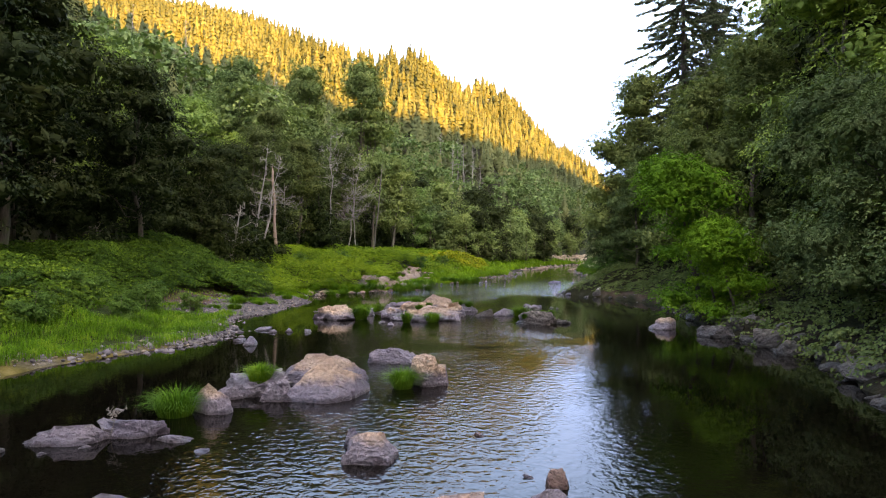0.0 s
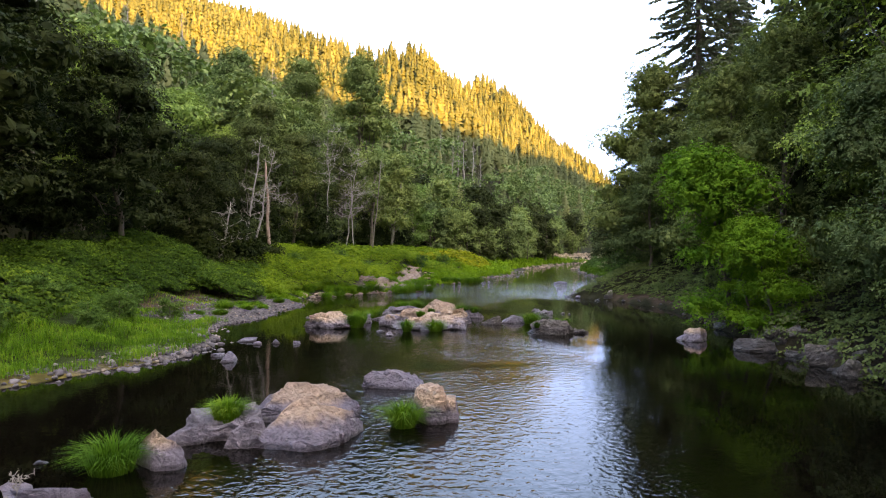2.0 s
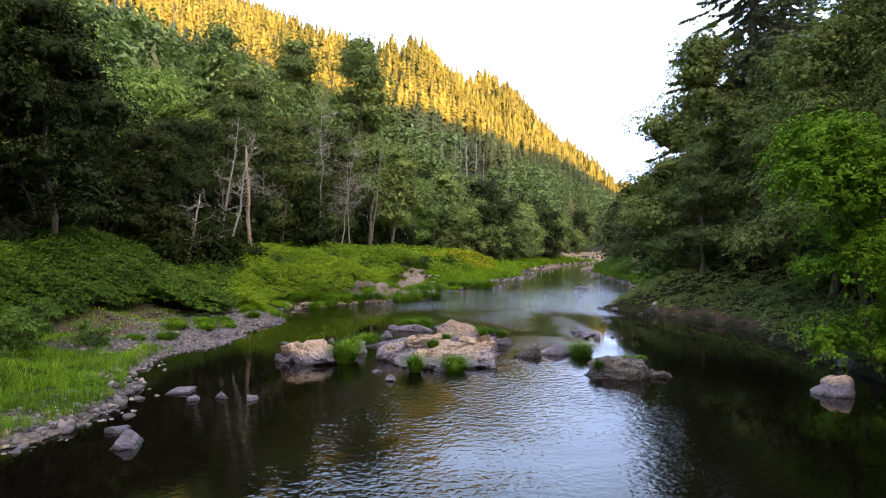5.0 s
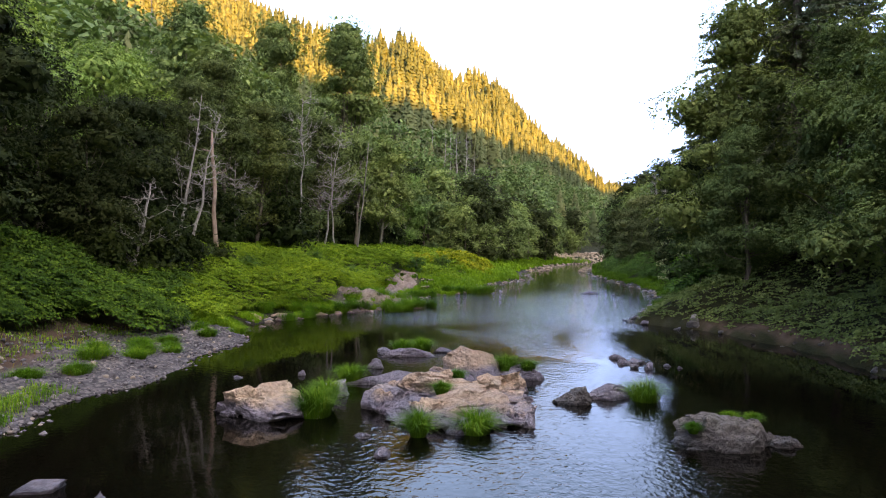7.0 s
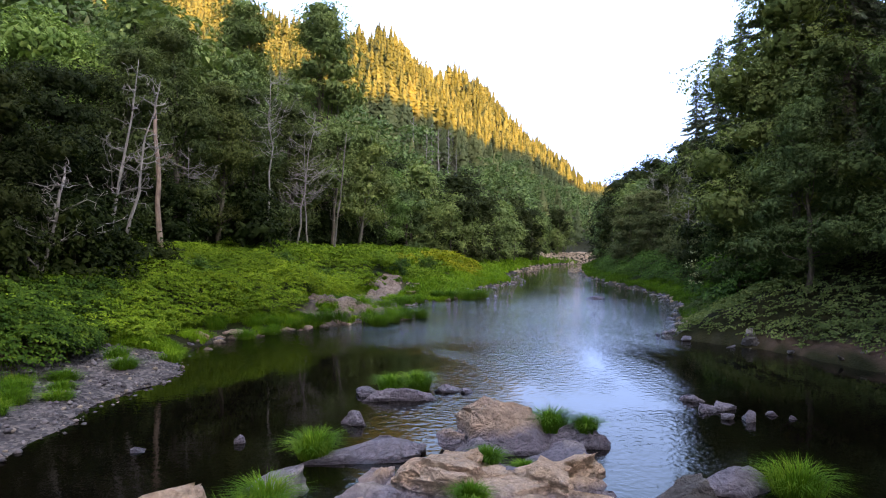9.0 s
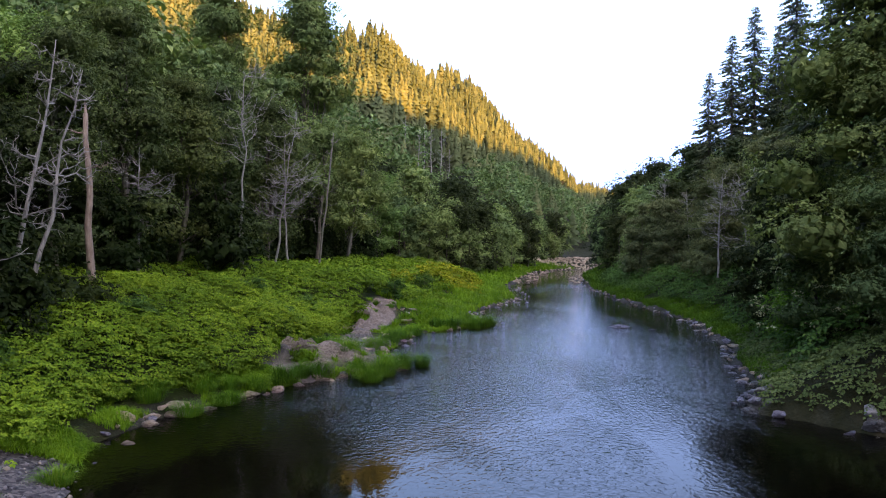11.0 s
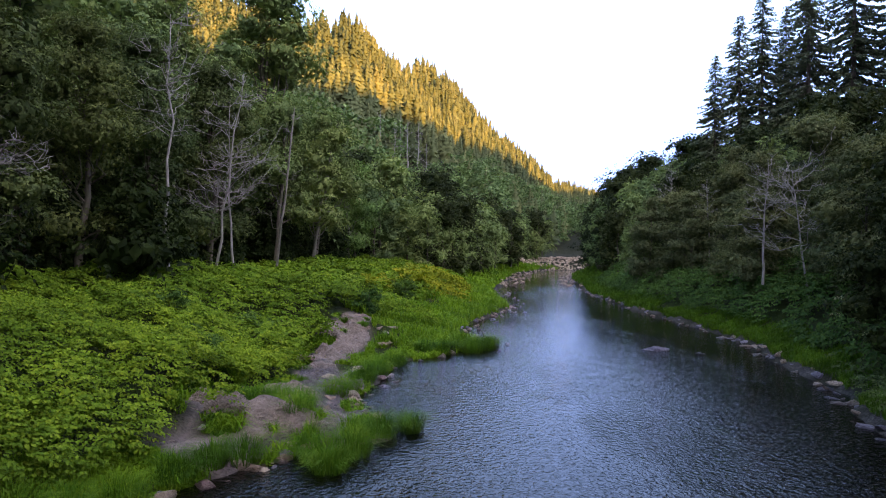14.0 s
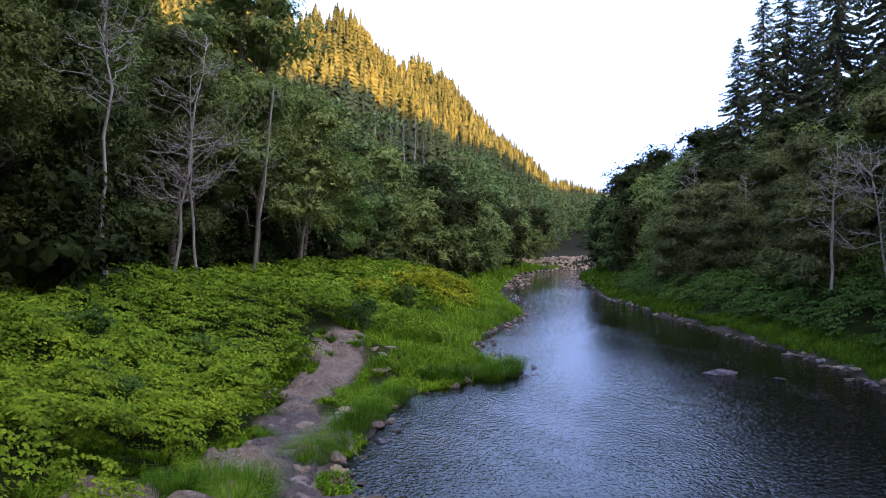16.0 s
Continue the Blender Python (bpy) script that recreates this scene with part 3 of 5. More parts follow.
# broken bedrock of the bare shelf, standing out of the soil
SX, SY = np.meshgrid(np.arange(-10.5, -2.5, 0.11), np.arange(50.0, 70.6, 0.13))
crest = 1 - np.abs(2 * value_noise(SX * 0.9 + SY * 0.35, SY * 0.55, 61) - 1)
chip = 1 - np.abs(2 * value_noise(SX * 2.6 - SY * 0.8, SY * 2.1, 62) - 1)
lumps = 0.24 * crest ** 2 + 0.11 * chip ** 2 + 0.05 * value_noise(SX * 6.5, SY * 6.5, 63)
lumps = np.floor(lumps / 0.07) * 0.05 + lumps * 0.3
SZ = height(SX, SY) - 0.30 + (0.18 + lumps * 1.3) * step(0.25, 0.8, bare_shelf(SX, SY))
si = np.arange(SX.size).reshape(SX.shape)
sq = np.stack([si[:-1, :-1], si[:-1, 1:], si[1:, 1:], si[1:, :-1]], -1).reshape(-1, 4)
tagged(new("bedrock", mesh_np("bedrock", np.stack([SX, SY, SZ], -1).reshape(-1, 3), np.concatenate([sq[:, :3], sq[:, [0, 2, 3]]]), SHELF_ROCK, True, 40)),
       "broken grey and tan bedrock bared on the river bank", "bedrock", kind="structure")

wx, wy = np.array([-40.0, -12, 14, 120]), np.array([-120.0, 0, 60, 150, 240])
WX, WY = np.meshgrid(wx, wy)
wi = np.arange(WX.size).reshape(WX.shape)
wq = np.stack([wi[:-1, :-1], wi[:-1, 1:], wi[1:, 1:], wi[1:, :-1]], -1).reshape(-1, 4)
tagged(new("water", mesh_np("water", np.stack([WX, WY, WX * 0], -1).reshape(-1, 3), np.concatenate([wq[:, :3], wq[:, [0, 2, 3]]]), WATER)),
       "dark clear river with fine ripples reflecting sky and trees", "water", kind="structure")


# ---- plants ----
def clump_leaves(rng, centres, radii, per, length, width, flat=0.6, droop=0.35):
    """Leaves on the outsides of many overlapping clumps."""
    c, r = np.repeat(centres, per, 0), np.repeat(radii, per)
    d = unit(rng.normal(size=(len(c), 3)))
    d[:, 2] = np.where(rng.random(len(c)) < 0.65, np.abs(d[:, 2]), d[:, 2])
    shell = (r * rng.uniform(0.55, 1.08, len(c)) ** 0.7)[:, None]
    at = c + d * shell * np.array([1, 1, flat])
    n = unit(d * np.array([0.6, 0.6, 0.8]) + np.array([0, 0, 0.55]) + rng.normal(size=d.shape) * 0.4)
    return leaves(rng, at, n, length, width, droop)


def broadleaf(name, label, seed, tall, spread, low, clumps, clump_r, per, length, leaf, bark, shape="round", lean=0.0, flat=0.6, limbs=16):
    """A broad-leaved tree: crooked trunk with limbs, and a crown of rounded leafy lobes with gaps between."""
    rng = np.random.default_rng(seed)
    root = tagged(new(name), label, "tree")
    twigs, clumps, clump_r, flat = clumps * per // (7 * (clumps // 5)), clumps // 5, clump_r * 1.75, 0.4 + flat * 0.6
    t = rng.random(clumps) ** 0.85
    profile = {"round": np.sqrt(np.clip(1 - (2 * t - 0.85) ** 2 / 1.4, 0.05, 1)), "tall": np.sqrt(np.clip(1 - t ** 2.2, 0.03, 1)) * (0.55 + 0.45 * np.sin(np.pi * np.clip(t + 0.15, 0, 1))),
               "bush": np.sqrt(np.clip(1 - t ** 2, 0.02, 1))}[shape]
    ang = rng.random(clumps) * 2 * np.pi
    lobes = 1 + 0.22 * np.sin(3 * ang + seed) + 0.15 * np.sin(5 * ang + 2 * seed)
    rho = spread * profile * lobes * rng.uniform(0.30, 0.82, clumps)
    zz = low + (tall - low - clump_r * 0.5) * t
    cen = np.stack([rho * np.cos(ang) + lean * zz / tall, rho * np.sin(ang), zz], -1)
    rad = clump_r * rng.uniform(0.55, 1.35, clumps)
    # leafy twigs over the outside of each lobe of the crown, most of them on its upper side, hanging outward
    c, r = np.repeat(cen, twigs, 0), np.repeat(rad, twigs)
    d = unit(rng.normal(size=c.shape))
    d[:, 2] = np.where(rng.random(len(c)) < 0.75, np.abs(d[:, 2]), d[:, 2])
    base = c + d * (r * rng.uniform(0.72, 1.06, len(r)))[:, None] * np.array([1, 1, flat])
    turn = unit(np.cross(d, rng.normal(size=c.shape)))
    way = unit(turn * 0.8 + d * np.array([0.7, 0.7, 0.3]) + np.array([0, 0, -0.12]))
    face = unit(d * np.array([0.75, 0.75, 0.6]) + np.array([0, 0, 0.55]))
    cv, cf = sprays(rng, base, way, length * 3.0 * rng.uniform(0.7, 1.3, len(r)), 7, length, length * 0.66, face=face)
    inner = int(2.4 * (clump_r / (2 * length)) ** 2 * 4) + 12
    heart = unit(rng.normal(size=(clumps, inner, 3)))
    hr = rad[:, None, None] * rng.uniform(0.30, 0.68, (clumps, inner, 1))
    hv, hf = leaves(rng, (cen[:, None] + heart * hr * np.array([1, 1, flat])).reshape(-1, 3), heart.reshape(-1, 3) + rng.normal(size=(clumps * inner, 3)) * 0.3, length * 2.0, length * 1.4, 0.3)
    cv, cf = np.concatenate([cv, hv]), np.concatenate([cf, hf + len(cv)])
    wood = Pile()
    spine = bent(rng, (0, 0, -0.4), (lean * 0.85, 0, tall * 0.86), 8, 0.012)
    rr = tall * 0.011 + 0.02
    wood.add(*tube(spine, np.linspace(rr * 1.25, rr * 0.15, 8), 8))
    for k in range(min(limbs, clumps)):
        z0 = np.clip(cen[k, 2] * rng.uniform(0.55, 0.8), tall * 0.08, tall * 0.8)
        a = np.array([np.interp(z0, spine[:, 2], spine[:, 0]), np.interp(z0, spine[:, 2], spine[:, 1]), z0])
        wood.add(*tube(bent(rng, a, cen[k], 5, 0.06), np.linspace(rr * 0.42 * (1 - z0 / tall * 0.6), 0.012, 5), 5))
    part("trunk", wood.mesh("trunk", bark, True), root)
    part("crown", mesh_np("crown", cv, cf, leaf), root)
    return root


def conifer(name, label, seed, tall, spread, low, leaf, bark, thin=1.0, size=0.42, dense=10):
    """A spruce or fir: straight trunk, whorls of drooping branches set with sprays."""
    rng = np.random.default_rng(seed)
    root = tagged(new(name), label, "tree")
    wood, at, way = Pile(), [], []
    rr = tall * 0.007 + 0.05
    wood.add(*tube([(0, 0, -0.4), (0.05, 0, tall * 0.4), (0, 0.04, tall * 0.75), (0, 0, tall)], [rr * 1.3, rr * 0.85, rr * 0.4, 0.02], 8))
    z = low
    while z < tall * 0.985:
        t = (z - low) / (tall - low)
        for k in range(rng.integers(4, 7)):
            if rng.random() > thin:
                continue
            ln = spread * (1 - t) ** 0.8 * rng.uniform(0.5, 1.15) + 0.12
            a = rng.random() * 2 * np.pi
            s = np.linspace(0, 1, 6)
            dip = rng.uniform(0.35, 0.7)
            dz = -dip * ln * s ** 1.15 * (1 - 0.45 * t) + 0.10 * ln * s ** 4
            pts = np.stack([np.cos(a) * ln * s, np.sin(a) * ln * s, z + dz], -1)
            wood.add(*tube(pts, np.linspace(0.035, 0.008, 6), 3))
            n = int(dense * ln) + 5
            u = rng.random(n) ** 0.75
            p = np.stack([np.interp(u, s, pts[:, i]) for i in range(3)], -1)
            out = np.array([np.cos(a), np.sin(a), 0.0])
            side = np.array([-np.sin(a), np.cos(a), 0.0]) * rng.choice([-1, 1], n)[:, None]
            w = unit(out * 0.7 + side * rng.uniform(0.2, 1.1, n)[:, None] + np.array([0, 0, -0.9]) * rng.uniform(0.0, 1.5, n)[:, None])
            at.append(p + w * size * 0.4)
            way.append(w)
        z += rng.uniform(0.22, 0.42) * (1.1 - 0.5 * t)
    at, way = np.concatenate(at), np.concatenate(way)
    n = len(at)
    ln = size * rng.uniform(0.6, 1.35, n)[:, None] * np.clip(1.15 - 0.75 * at[:, 2:3] / tall, 0.35, 1.0)
    side = unit(np.cross(way, np.array([0, 0, 1.0]) + rng.normal(size=(n, 3)) * 0.9))
    drop = np.array([0, 0, -0.10])
    v = np.stack([at - way * ln * 0.5, at + side * ln * 0.24 + drop * ln, at + way * ln * 0.6 + drop * ln, at - side * ln * 0.24 + drop * ln], 1).reshape(-1, 3)
    f = (np.arange(n)[:, None, None] * 4 + np.array([[0, 1, 2], [0, 2, 3]])).reshape(-1, 3)
    part("trunk", wood.mesh("trunk", bark, True), root)
    part("crown", mesh_np("crown", v, f, leaf), root)
    return root


def dead_tree(name, label, seed, tall, lean, bark, spread=2.2, branches=16, bare=0.35, broken=False, thick=1.0):
    """A standing dead tree with bare forking branches, or a broken snag with a stub or two."""
    rng = np.random.default_rng(seed)
    root = tagged(new(name), label, "dead tree")
    wood, twigs = Pile(), Pile()
    spine = bent(rng, (0, 0, -0.5), (lean, lean * 0.2, tall), 9, 0.006)
    r0 = (0.045 + tall * 0.005) * thick
    wood.add(*tube(spine, np.linspace(r0 * 1.2, r0 * (0.62 if broken else 0.12), 9), 8))
    if broken:
        top = spine[-1]
        for k in range(3):
            a = rng.random() * 6.28
            q = top + np.array([np.cos(a), np.sin(a), 0]) * r0 * 0.3
            wood.add(*tube([q - (0, 0, 0.1), q + (0.02, 0, rng.uniform(0.15, 0.5))], [r0 * 0.3, 0.01], 4))
    for k in range(branches):
        t = rng.uniform(bare, 0.97)
        a = np.array([np.interp(t * tall, spine[:, 2], spine[:, i]) for i in range(3)])
        ang, ln = rng.random() * 6.28, spread * rng.uniform(0.4, 1.1) * (1.15 - t * 0.7)
        b2 = a + np.array([np.cos(ang) * ln, np.sin(ang) * ln, ln * rng.uniform(0.0, 0.9)])
        pts = bent(rng, a, b2, 5, 0.09)
        twigs.add(*tube(pts, np.linspace(0.032 * thick, 0.011, 5), 4))
        for j in range(6):
            s = pts[rng.integers(1, 5)]
            e = s + unit(rng.normal(size=3) + (b2 - a) * 0.9 + np.array([0, 0, 0.5])) * ln * rng.uniform(0.25, 0.55)
            sub = bent(rng, s, e, 4, 0.1)
            twigs.add(*tube(sub, np.linspace(0.016, 0.008, 4), 3))
            e2 = sub[2] + unit(rng.normal(size=3) + np.array([0, 0, 0.4])) * ln * 0.2
            twigs.add(*tube([sub[2], (sub[2] + e2) / 2 + rng.normal(size=3) * 0.02, e2], [0.009, 0.007, 0.006], 3))
    part("trunk", wood.mesh("trunk", bark, True), root)
    if branches:
        part("bare_crown", twigs.mesh("bare_crown", bark, True), root)
    return root


def blades(rng, at, length, width, lean=0.5, up=None, fan=None):
    """Grass blades: three triangles each, bending over outward."""
    n = len(at)
    a = rng.random(n) * 2 * np.pi
    out = np.stack([np.cos(a), np.sin(a), np.zeros(n)], -1)
    if up is not None:
        out = unit(out * 0.5 + up)
    ln = (length * rng.uniform(0.55, 1.2, n))[:, None]
    bend = (lean * rng.uniform(0.2, 1.3, n) if fan is None else lean * fan * rng.uniform(0.7, 1.25, n))[:, None]
    side = np.cross(out, np.array([0, 0, 1.0])) * width
    p1 = at + out * ln * bend * 0.25 + np.array([0, 0, 0.55]) * ln
    p2 = at + out * ln * bend * 0.9 + np.array([0, 0, 1.0]) * ln * (1 - bend * 0.55)
    v = np.stack([at - side * 0.5, at + side * 0.5, p1 + side * 0.45, p1 - side * 0.45, p2], 1).reshape(-1, 3)
    f = (np.arange(n)[:, None, None] * 5 + np.array([[0, 1, 2], [0, 2, 3], [3, 2, 4]])).reshape(-1, 3)
    return v, f


def grass_tuft(label, seed, x, y, z, wide, tall, count=520, mat=None):
    rng = np.random.default_rng(seed)
    a, r = rng.random(count) * 6.28, wide * 0.3 * np.sqrt(rng.random(count))
    off = np.stack([np.cos(a) * r, np.sin(a) * r, np.zeros(count)], -1)
    v, f = blades(rng, off - np.array([0, 0, 0.10]), tall * 1.1, 0.0095, 1.0, off / (wide * 0.3) * 1.2, 0.12 + 0.75 * r / (wide * 0.3))
    ob = new("grass_tuft", mesh_np("grass_tuft", v, f, mat or SEDGE))
    ob.location = (x, y, z)
    return tagged(ob, label, "grass tuft", group="tufts of river sedge")


# ---- stones ----
TOPS = []


def top_of(x, y):
    """Height of the boulders at x, y, or 0."""
    v = np.concatenate(TOPS)
    near = np.hypot(v[:, 0] - x, v[:, 1] - y) < 0.14
    return float(max(v[near, 2].max(), 0)) if near.any() else 0.0


def boulder_shape(seed, size, cuts=9, sub=4, rough=0.10, flat_top=0.0, planes=()):
    """A broken, water-worn block: a ball cut by planes, hollowed and roughened. size: full width, depth, height; planes: main faces, as normal and distance."""
    rng = np.random.default_rng(seed)
    bm = bmesh.new()
    bmesh.ops.create_icosphere(bm, subdivisions=sub, radius=1.0)
    v = np.array([q.co for q in bm.verts])
    v = np.sign(v) * np.abs(v) ** 0.72
    f = np.array([[q.index for q in t.verts] for t in bm.faces])
    bm.free()
    faces = [(unit(np.array(n, float)), d) for n, d in planes]
    for k in range(cuts + 4):
        faces.append((unit(rng.normal(size=3) * np.array([1, 1, 0.7]) + np.array([0, 0, 0.3])), rng.uniform(0.40, 0.78)))
    for n, d in faces:
        over = np.maximum(v @ n - d, 0)
        v = v - over[:, None] * n
    if flat_top:
        v[:, 2] = np.where(v[:, 2] > flat_top, flat_top + (v[:, 2] - flat_top) * 0.15, v[:, 2])
    off = seed * 7.3
    for k in range(5):   # scoured hollows
        c = v[rng.integers(len(v))]
        w = rng.uniform(0.16, 0.34)
        v = v - unit(c) * (rng.uniform(0.05, 0.12) * rough * 10 * np.exp(-(np.linalg.norm(v - c, axis=1) / w) ** 2))[:, None]
    nn = np.array([noise.fractal(Vector(q) * 2.1 + Vector((off, 0, 0)), 0.9, 2.1, 5) for q in v])
    ledge = unit(np.array([rng.normal() * 0.35, rng.normal() * 0.35, 1.0]))
    s = v @ ledge * 3.6 + nn * 0.5
    v = v + ledge * ((np.floor(s) + step(0.55, 0.95, s - np.floor(s)) - s) / 3.6 * min(rough * 4.5, 0.6))[:, None]
    crag = np.array([noise.noise(Vector(q) * 6.0 + Vector((0, 0, off))) for q in v])
    # broken into blocks: each stands a little proud of its neighbours, with a crevice between
    near = [noise.voronoi(Vector(q) * 1.9 + Vector((off, off, 0)) + Vector((w, -w, w)) * 0.25) for q, w in zip(v, nn)]
    gap = np.array([d[1] - d[0] for d, c in near])
    proud = np.array([noise.cell(c[0] * 17.3) for d, c in near])
    v = v * (1 + rough * (0.35 * nn + 0.45 * crag + 0.55 * (proud - 0.5) - 0.9 * (1 - step(0.0, 0.14, gap))))[:, None]
    v = v * np.array([size[0], size[1], size[2]]) * 0.5 / np.abs(v).max(0)
    return v, f


def boulder(label, seed, x, y, size, turn=0.0, tilt=0.0, sink=0.3, mat=None, z=0.0, lobes=(), name="boulder", group="", cuts=9, sub=4, rough=0.10, flat_top=0.0, planes=()):
    """A boulder at x, y whose part under the water or ground is the share sink of its height. lobes: further blocks leaning on it."""
    zc = z + size[2] * (0.5 - sink)
    for k, (dx, dy, dz, w, d, h, r) in enumerate(((0, 0, 0, *size, turn), *lobes)):
        v, f = boulder_shape(seed + 31 * k, (w, d, h), cuts, sub, rough, flat_top, planes if k == 0 else ())
        m3 = np.array((pose(0, 0, 0, tilt, tilt * 0.6, r)).to_3x3())
        ob = new(name, mesh_np(name, v @ m3.T, f, mat or ROCK, True, 24))
        ob.location = (x + dx, y + dy, zc + dz)
        TOPS.append(v @ m3.T + np.array([x + dx, y + dy, zc + dz]))
        tagged(ob, label if k == 0 else "grey and tan block leaning against a larger boulder", "rock", group=group)


# ---- boulders in the river ----
ISLE = "rocks of the mid-river island"
boulder("long grey slab of rock slanting out of dark water", 11, -5.0, 11.55, (1.4, 0.62, 0.75), 18, 8, 0.42, ROCK_GREY, cuts=4, rough=0.15)
boulder("flat tan and grey rock lying low in the water", 12, -4.15, 12.0, (1.0, 0.6, 0.5), 10, 0, 0.42, ROCK, cuts=5, rough=0.18)
boulder("small flat grey rock at the water's surface", 13, -3.5, 11.75, (0.72, 0.4, 0.3), -8, 0, 0.5, ROCK_GREY)
boulder("small tan rock beside the flat rocks", 14, -4.75, 12.25, (0.42, 0.34, 0.36), 30, 0, 0.45, ROCK, sub=3)
boulder("grey upright rock beside a sedge tuft", 15, -3.62, 13.5, (0.95, 0.8, 1.25), 15, 0, 0.42, ROCK)
boulder("large angular tan boulder with a grey washed foot", 16, -2.0, 14.8, (1.95, 1.65, 1.95), 4, 0, 0.42, ROCK, cuts=-2, sub=5, rough=0.08,
        planes=(((-0.25, -0.62, 0.75), 0.40), ((0.42, -0.55, 0.72), 0.42), ((0.9, -0.2, 0.25), 0.58), ((0.05, 0.6, 0.8), 0.46), ((-0.75, 0.0, 0.66), 0.50)))
boulder("broad domed boulder, tan on top and violet-grey below", 216, -2.5, 16.15, (2.2, 1.5, 1.95), -6, 0, 0.44, ROCK, cuts=0, sub=5, rough=0.08,
        planes=(((0.05, -0.65, 0.76), 0.48), ((0.7, -0.3, 0.64), 0.52), ((-0.7, -0.2, 0.67), 0.52), ((0.0, 0.2, 0.98), 0.52)))
boulder("low grey slabs of rock holding a sedge tuft", 246, -3.5, 14.95, (1.5, 1.35, 0.9), 24, -8, 0.46, ROCK_GREY, cuts=4, sub=5, rough=0.17, lobes=((0.62, -0.55, -0.05, 0.95, 0.8, 0.75, 20), (-0.35, -0.45, -0.12, 0.8, 0.65, 0.6, 60), (0.35, 0.35, 0.05, 0.85, 0.7, 0.8, 0)))
boulder("squarish upright tan rock with a dark split side", 217, -0.2, 15.98, (0.60, 0.6, 1.3), 6, 0, 0.42, ROCK, rough=0.05, lobes=((0.36, 0.12, -0.1, 0.45, 0.5, 1.0, 20),), cuts=0, flat_top=0.75)
boulder("low broad grey boulder veined with white", 18, -1.05, 18.75, (1.65, 1.05, 0.75), 4, 0, 0.5, ROCK_GREY)
boulder("rounded tan boulder standing alone in ripples", 19, -0.55, 11.1, (1.12, 0.85, 0.9), -12, 0, 0.45, ROCK, rough=0.13, lobes=((-0.25, 0.42, -0.05, 0.4, 0.35, 0.6, 0),), cuts=10)
boulder("smooth pinkish boulder barely above the water", 20, 0.72, 9.15, (0.95, 0.9, 0.6), 0, 0, 0.5, ROCK_PINK, cuts=4, rough=0.05)
boulder("mossy grey boulder low in the water", 21, 1.5, 9.2, (0.75, 0.6, 0.55), 20, 0, 0.5, ROCK_GREY)
boulder("small angular pinkish rock", 22, 1.83, 10.05, (0.3, 0.24, 0.46), 40, 0, 0.42, ROCK_PINK, sub=3)
boulder("grey rock with a flat top", 23, -2.9, 9.05, (0.68, 0.5, 0.5), -10, 0, 0.45, ROCK_GREY)
for k, (x, y, w) in enumerate(((0.93, 12.2, 0.2), (-5.37, 13.45, 0.26), (-2.85, 11.2, 0.27), (1.5, 10.4, 0.15), (-5.75, 11.1, 0.3), (-4.6, 11.35, 0.2), (-5.0, 11.0, 0.16))):
    boulder("small stone just breaking the river's surface", 30 + k, x, y, (w, w * 0.7, w * 0.62), 40 * k, 0, 0.5, (ROCK_PINK, ROCK_GREY)[k > 0], sub=2, name="stone", group="small stones in the river")

boulder("tan and grey boulder beside the rock island", 40, -4.95, 29.7, (2.5, 1.9, 1.5), 5, 5, 0.42, ROCK, lobes=((0.85, 0.1, -0.22, 1.2, 1.1, 0.8, 30), (-0.8, 0.0, -0.3, 1.2, 1.0, 0.7, 10)), group=ISLE, cuts=6, sub=5, rough=0.17)
boulder("low grey rock behind a sedge tuft", 41, -4.05, 31.5, (0.95, 0.7, 0.8), 0, 0, 0.45, ROCK_GREY, group=ISLE)
boulder("broad tan bedrock block sloping into the water", 42, -1.6, 29.75, (2.7, 2.7, 1.4), 20, -6, 0.45, ROCK, group=ISLE, cuts=7, sub=5, rough=0.17, lobes=((-0.6, -0.3, -0.15, 1.3, 1.2, 1.0, 0),))
boulder("dark grey rock at the island's foot", 43, -2.95, 30.45, (1.25, 0.95, 0.9), 25, 0, 0.45, ROCK_GREY, group=ISLE)
boulder("low grey ledge stained yellow at the waterline", 44, -2.9, 33.2, (2.7, 1.5, 0.85), 8, 0, 0.48, ROCK_GREY, group=ISLE)
boulder("brown-topped block in the middle of the island", 45, -1.95, 31.5, (2.3, 2.1, 1.55), -20, 0, 0.45, ROCK, group=ISLE, cuts=7, sub=5, rough=0.17)
boulder("pale pinkish block with a smooth sloping face", 46, -0.75, 33.6, (2.1, 1.6, 1.75), 10, -8, 0.46, ROCK, group=ISLE, cuts=8, rough=0.09)
boulder("grey and tan cracked rock", 47, -0.5, 31.5, (2.2, 2.3, 1.4), 50, 0, 0.46, ROCK, group=ISLE, cuts=7, sub=5, rough=0.17)
boulder("dark grey block at the island's edge", 48, 0.25, 33.8, (1.35, 1.0, 0.95), -8, 0, 0.45, ROCK_GREY, group=ISLE, cuts=7)
boulder("grey rock with a rounded back", 49, 0.0, 32.5, (1.5, 1.5, 1.15), 15, 0, 0.45, ROCK_GREY, group=ISLE)
boulder("low rough bedrock ledge joining the island's blocks", 149, -1.2, 31.2, (3.7, 4.6, 1.15), 8, 0, 0.5, ROCK, group=ISLE, cuts=6, sub=5, rough=0.2)
frng = np.random.default_rng(17)
for k in range(16):
    x, y = frng.uniform(-2.9, 0.5), frng.uniform(28.7, 33.6)
    w = frng.uniform(0.55, 1.15)
    boulder("rough tan and grey block wedged in the rock island", 120 + k, x, y, (w, w * 0.85, w * 0.95), frng.uniform(0, 180), frng.uniform(-12, 12), 0.36, (ROCK, ROCK, ROCK_GREY)[k % 3], group=ISLE, sub=3, rough=0.2)
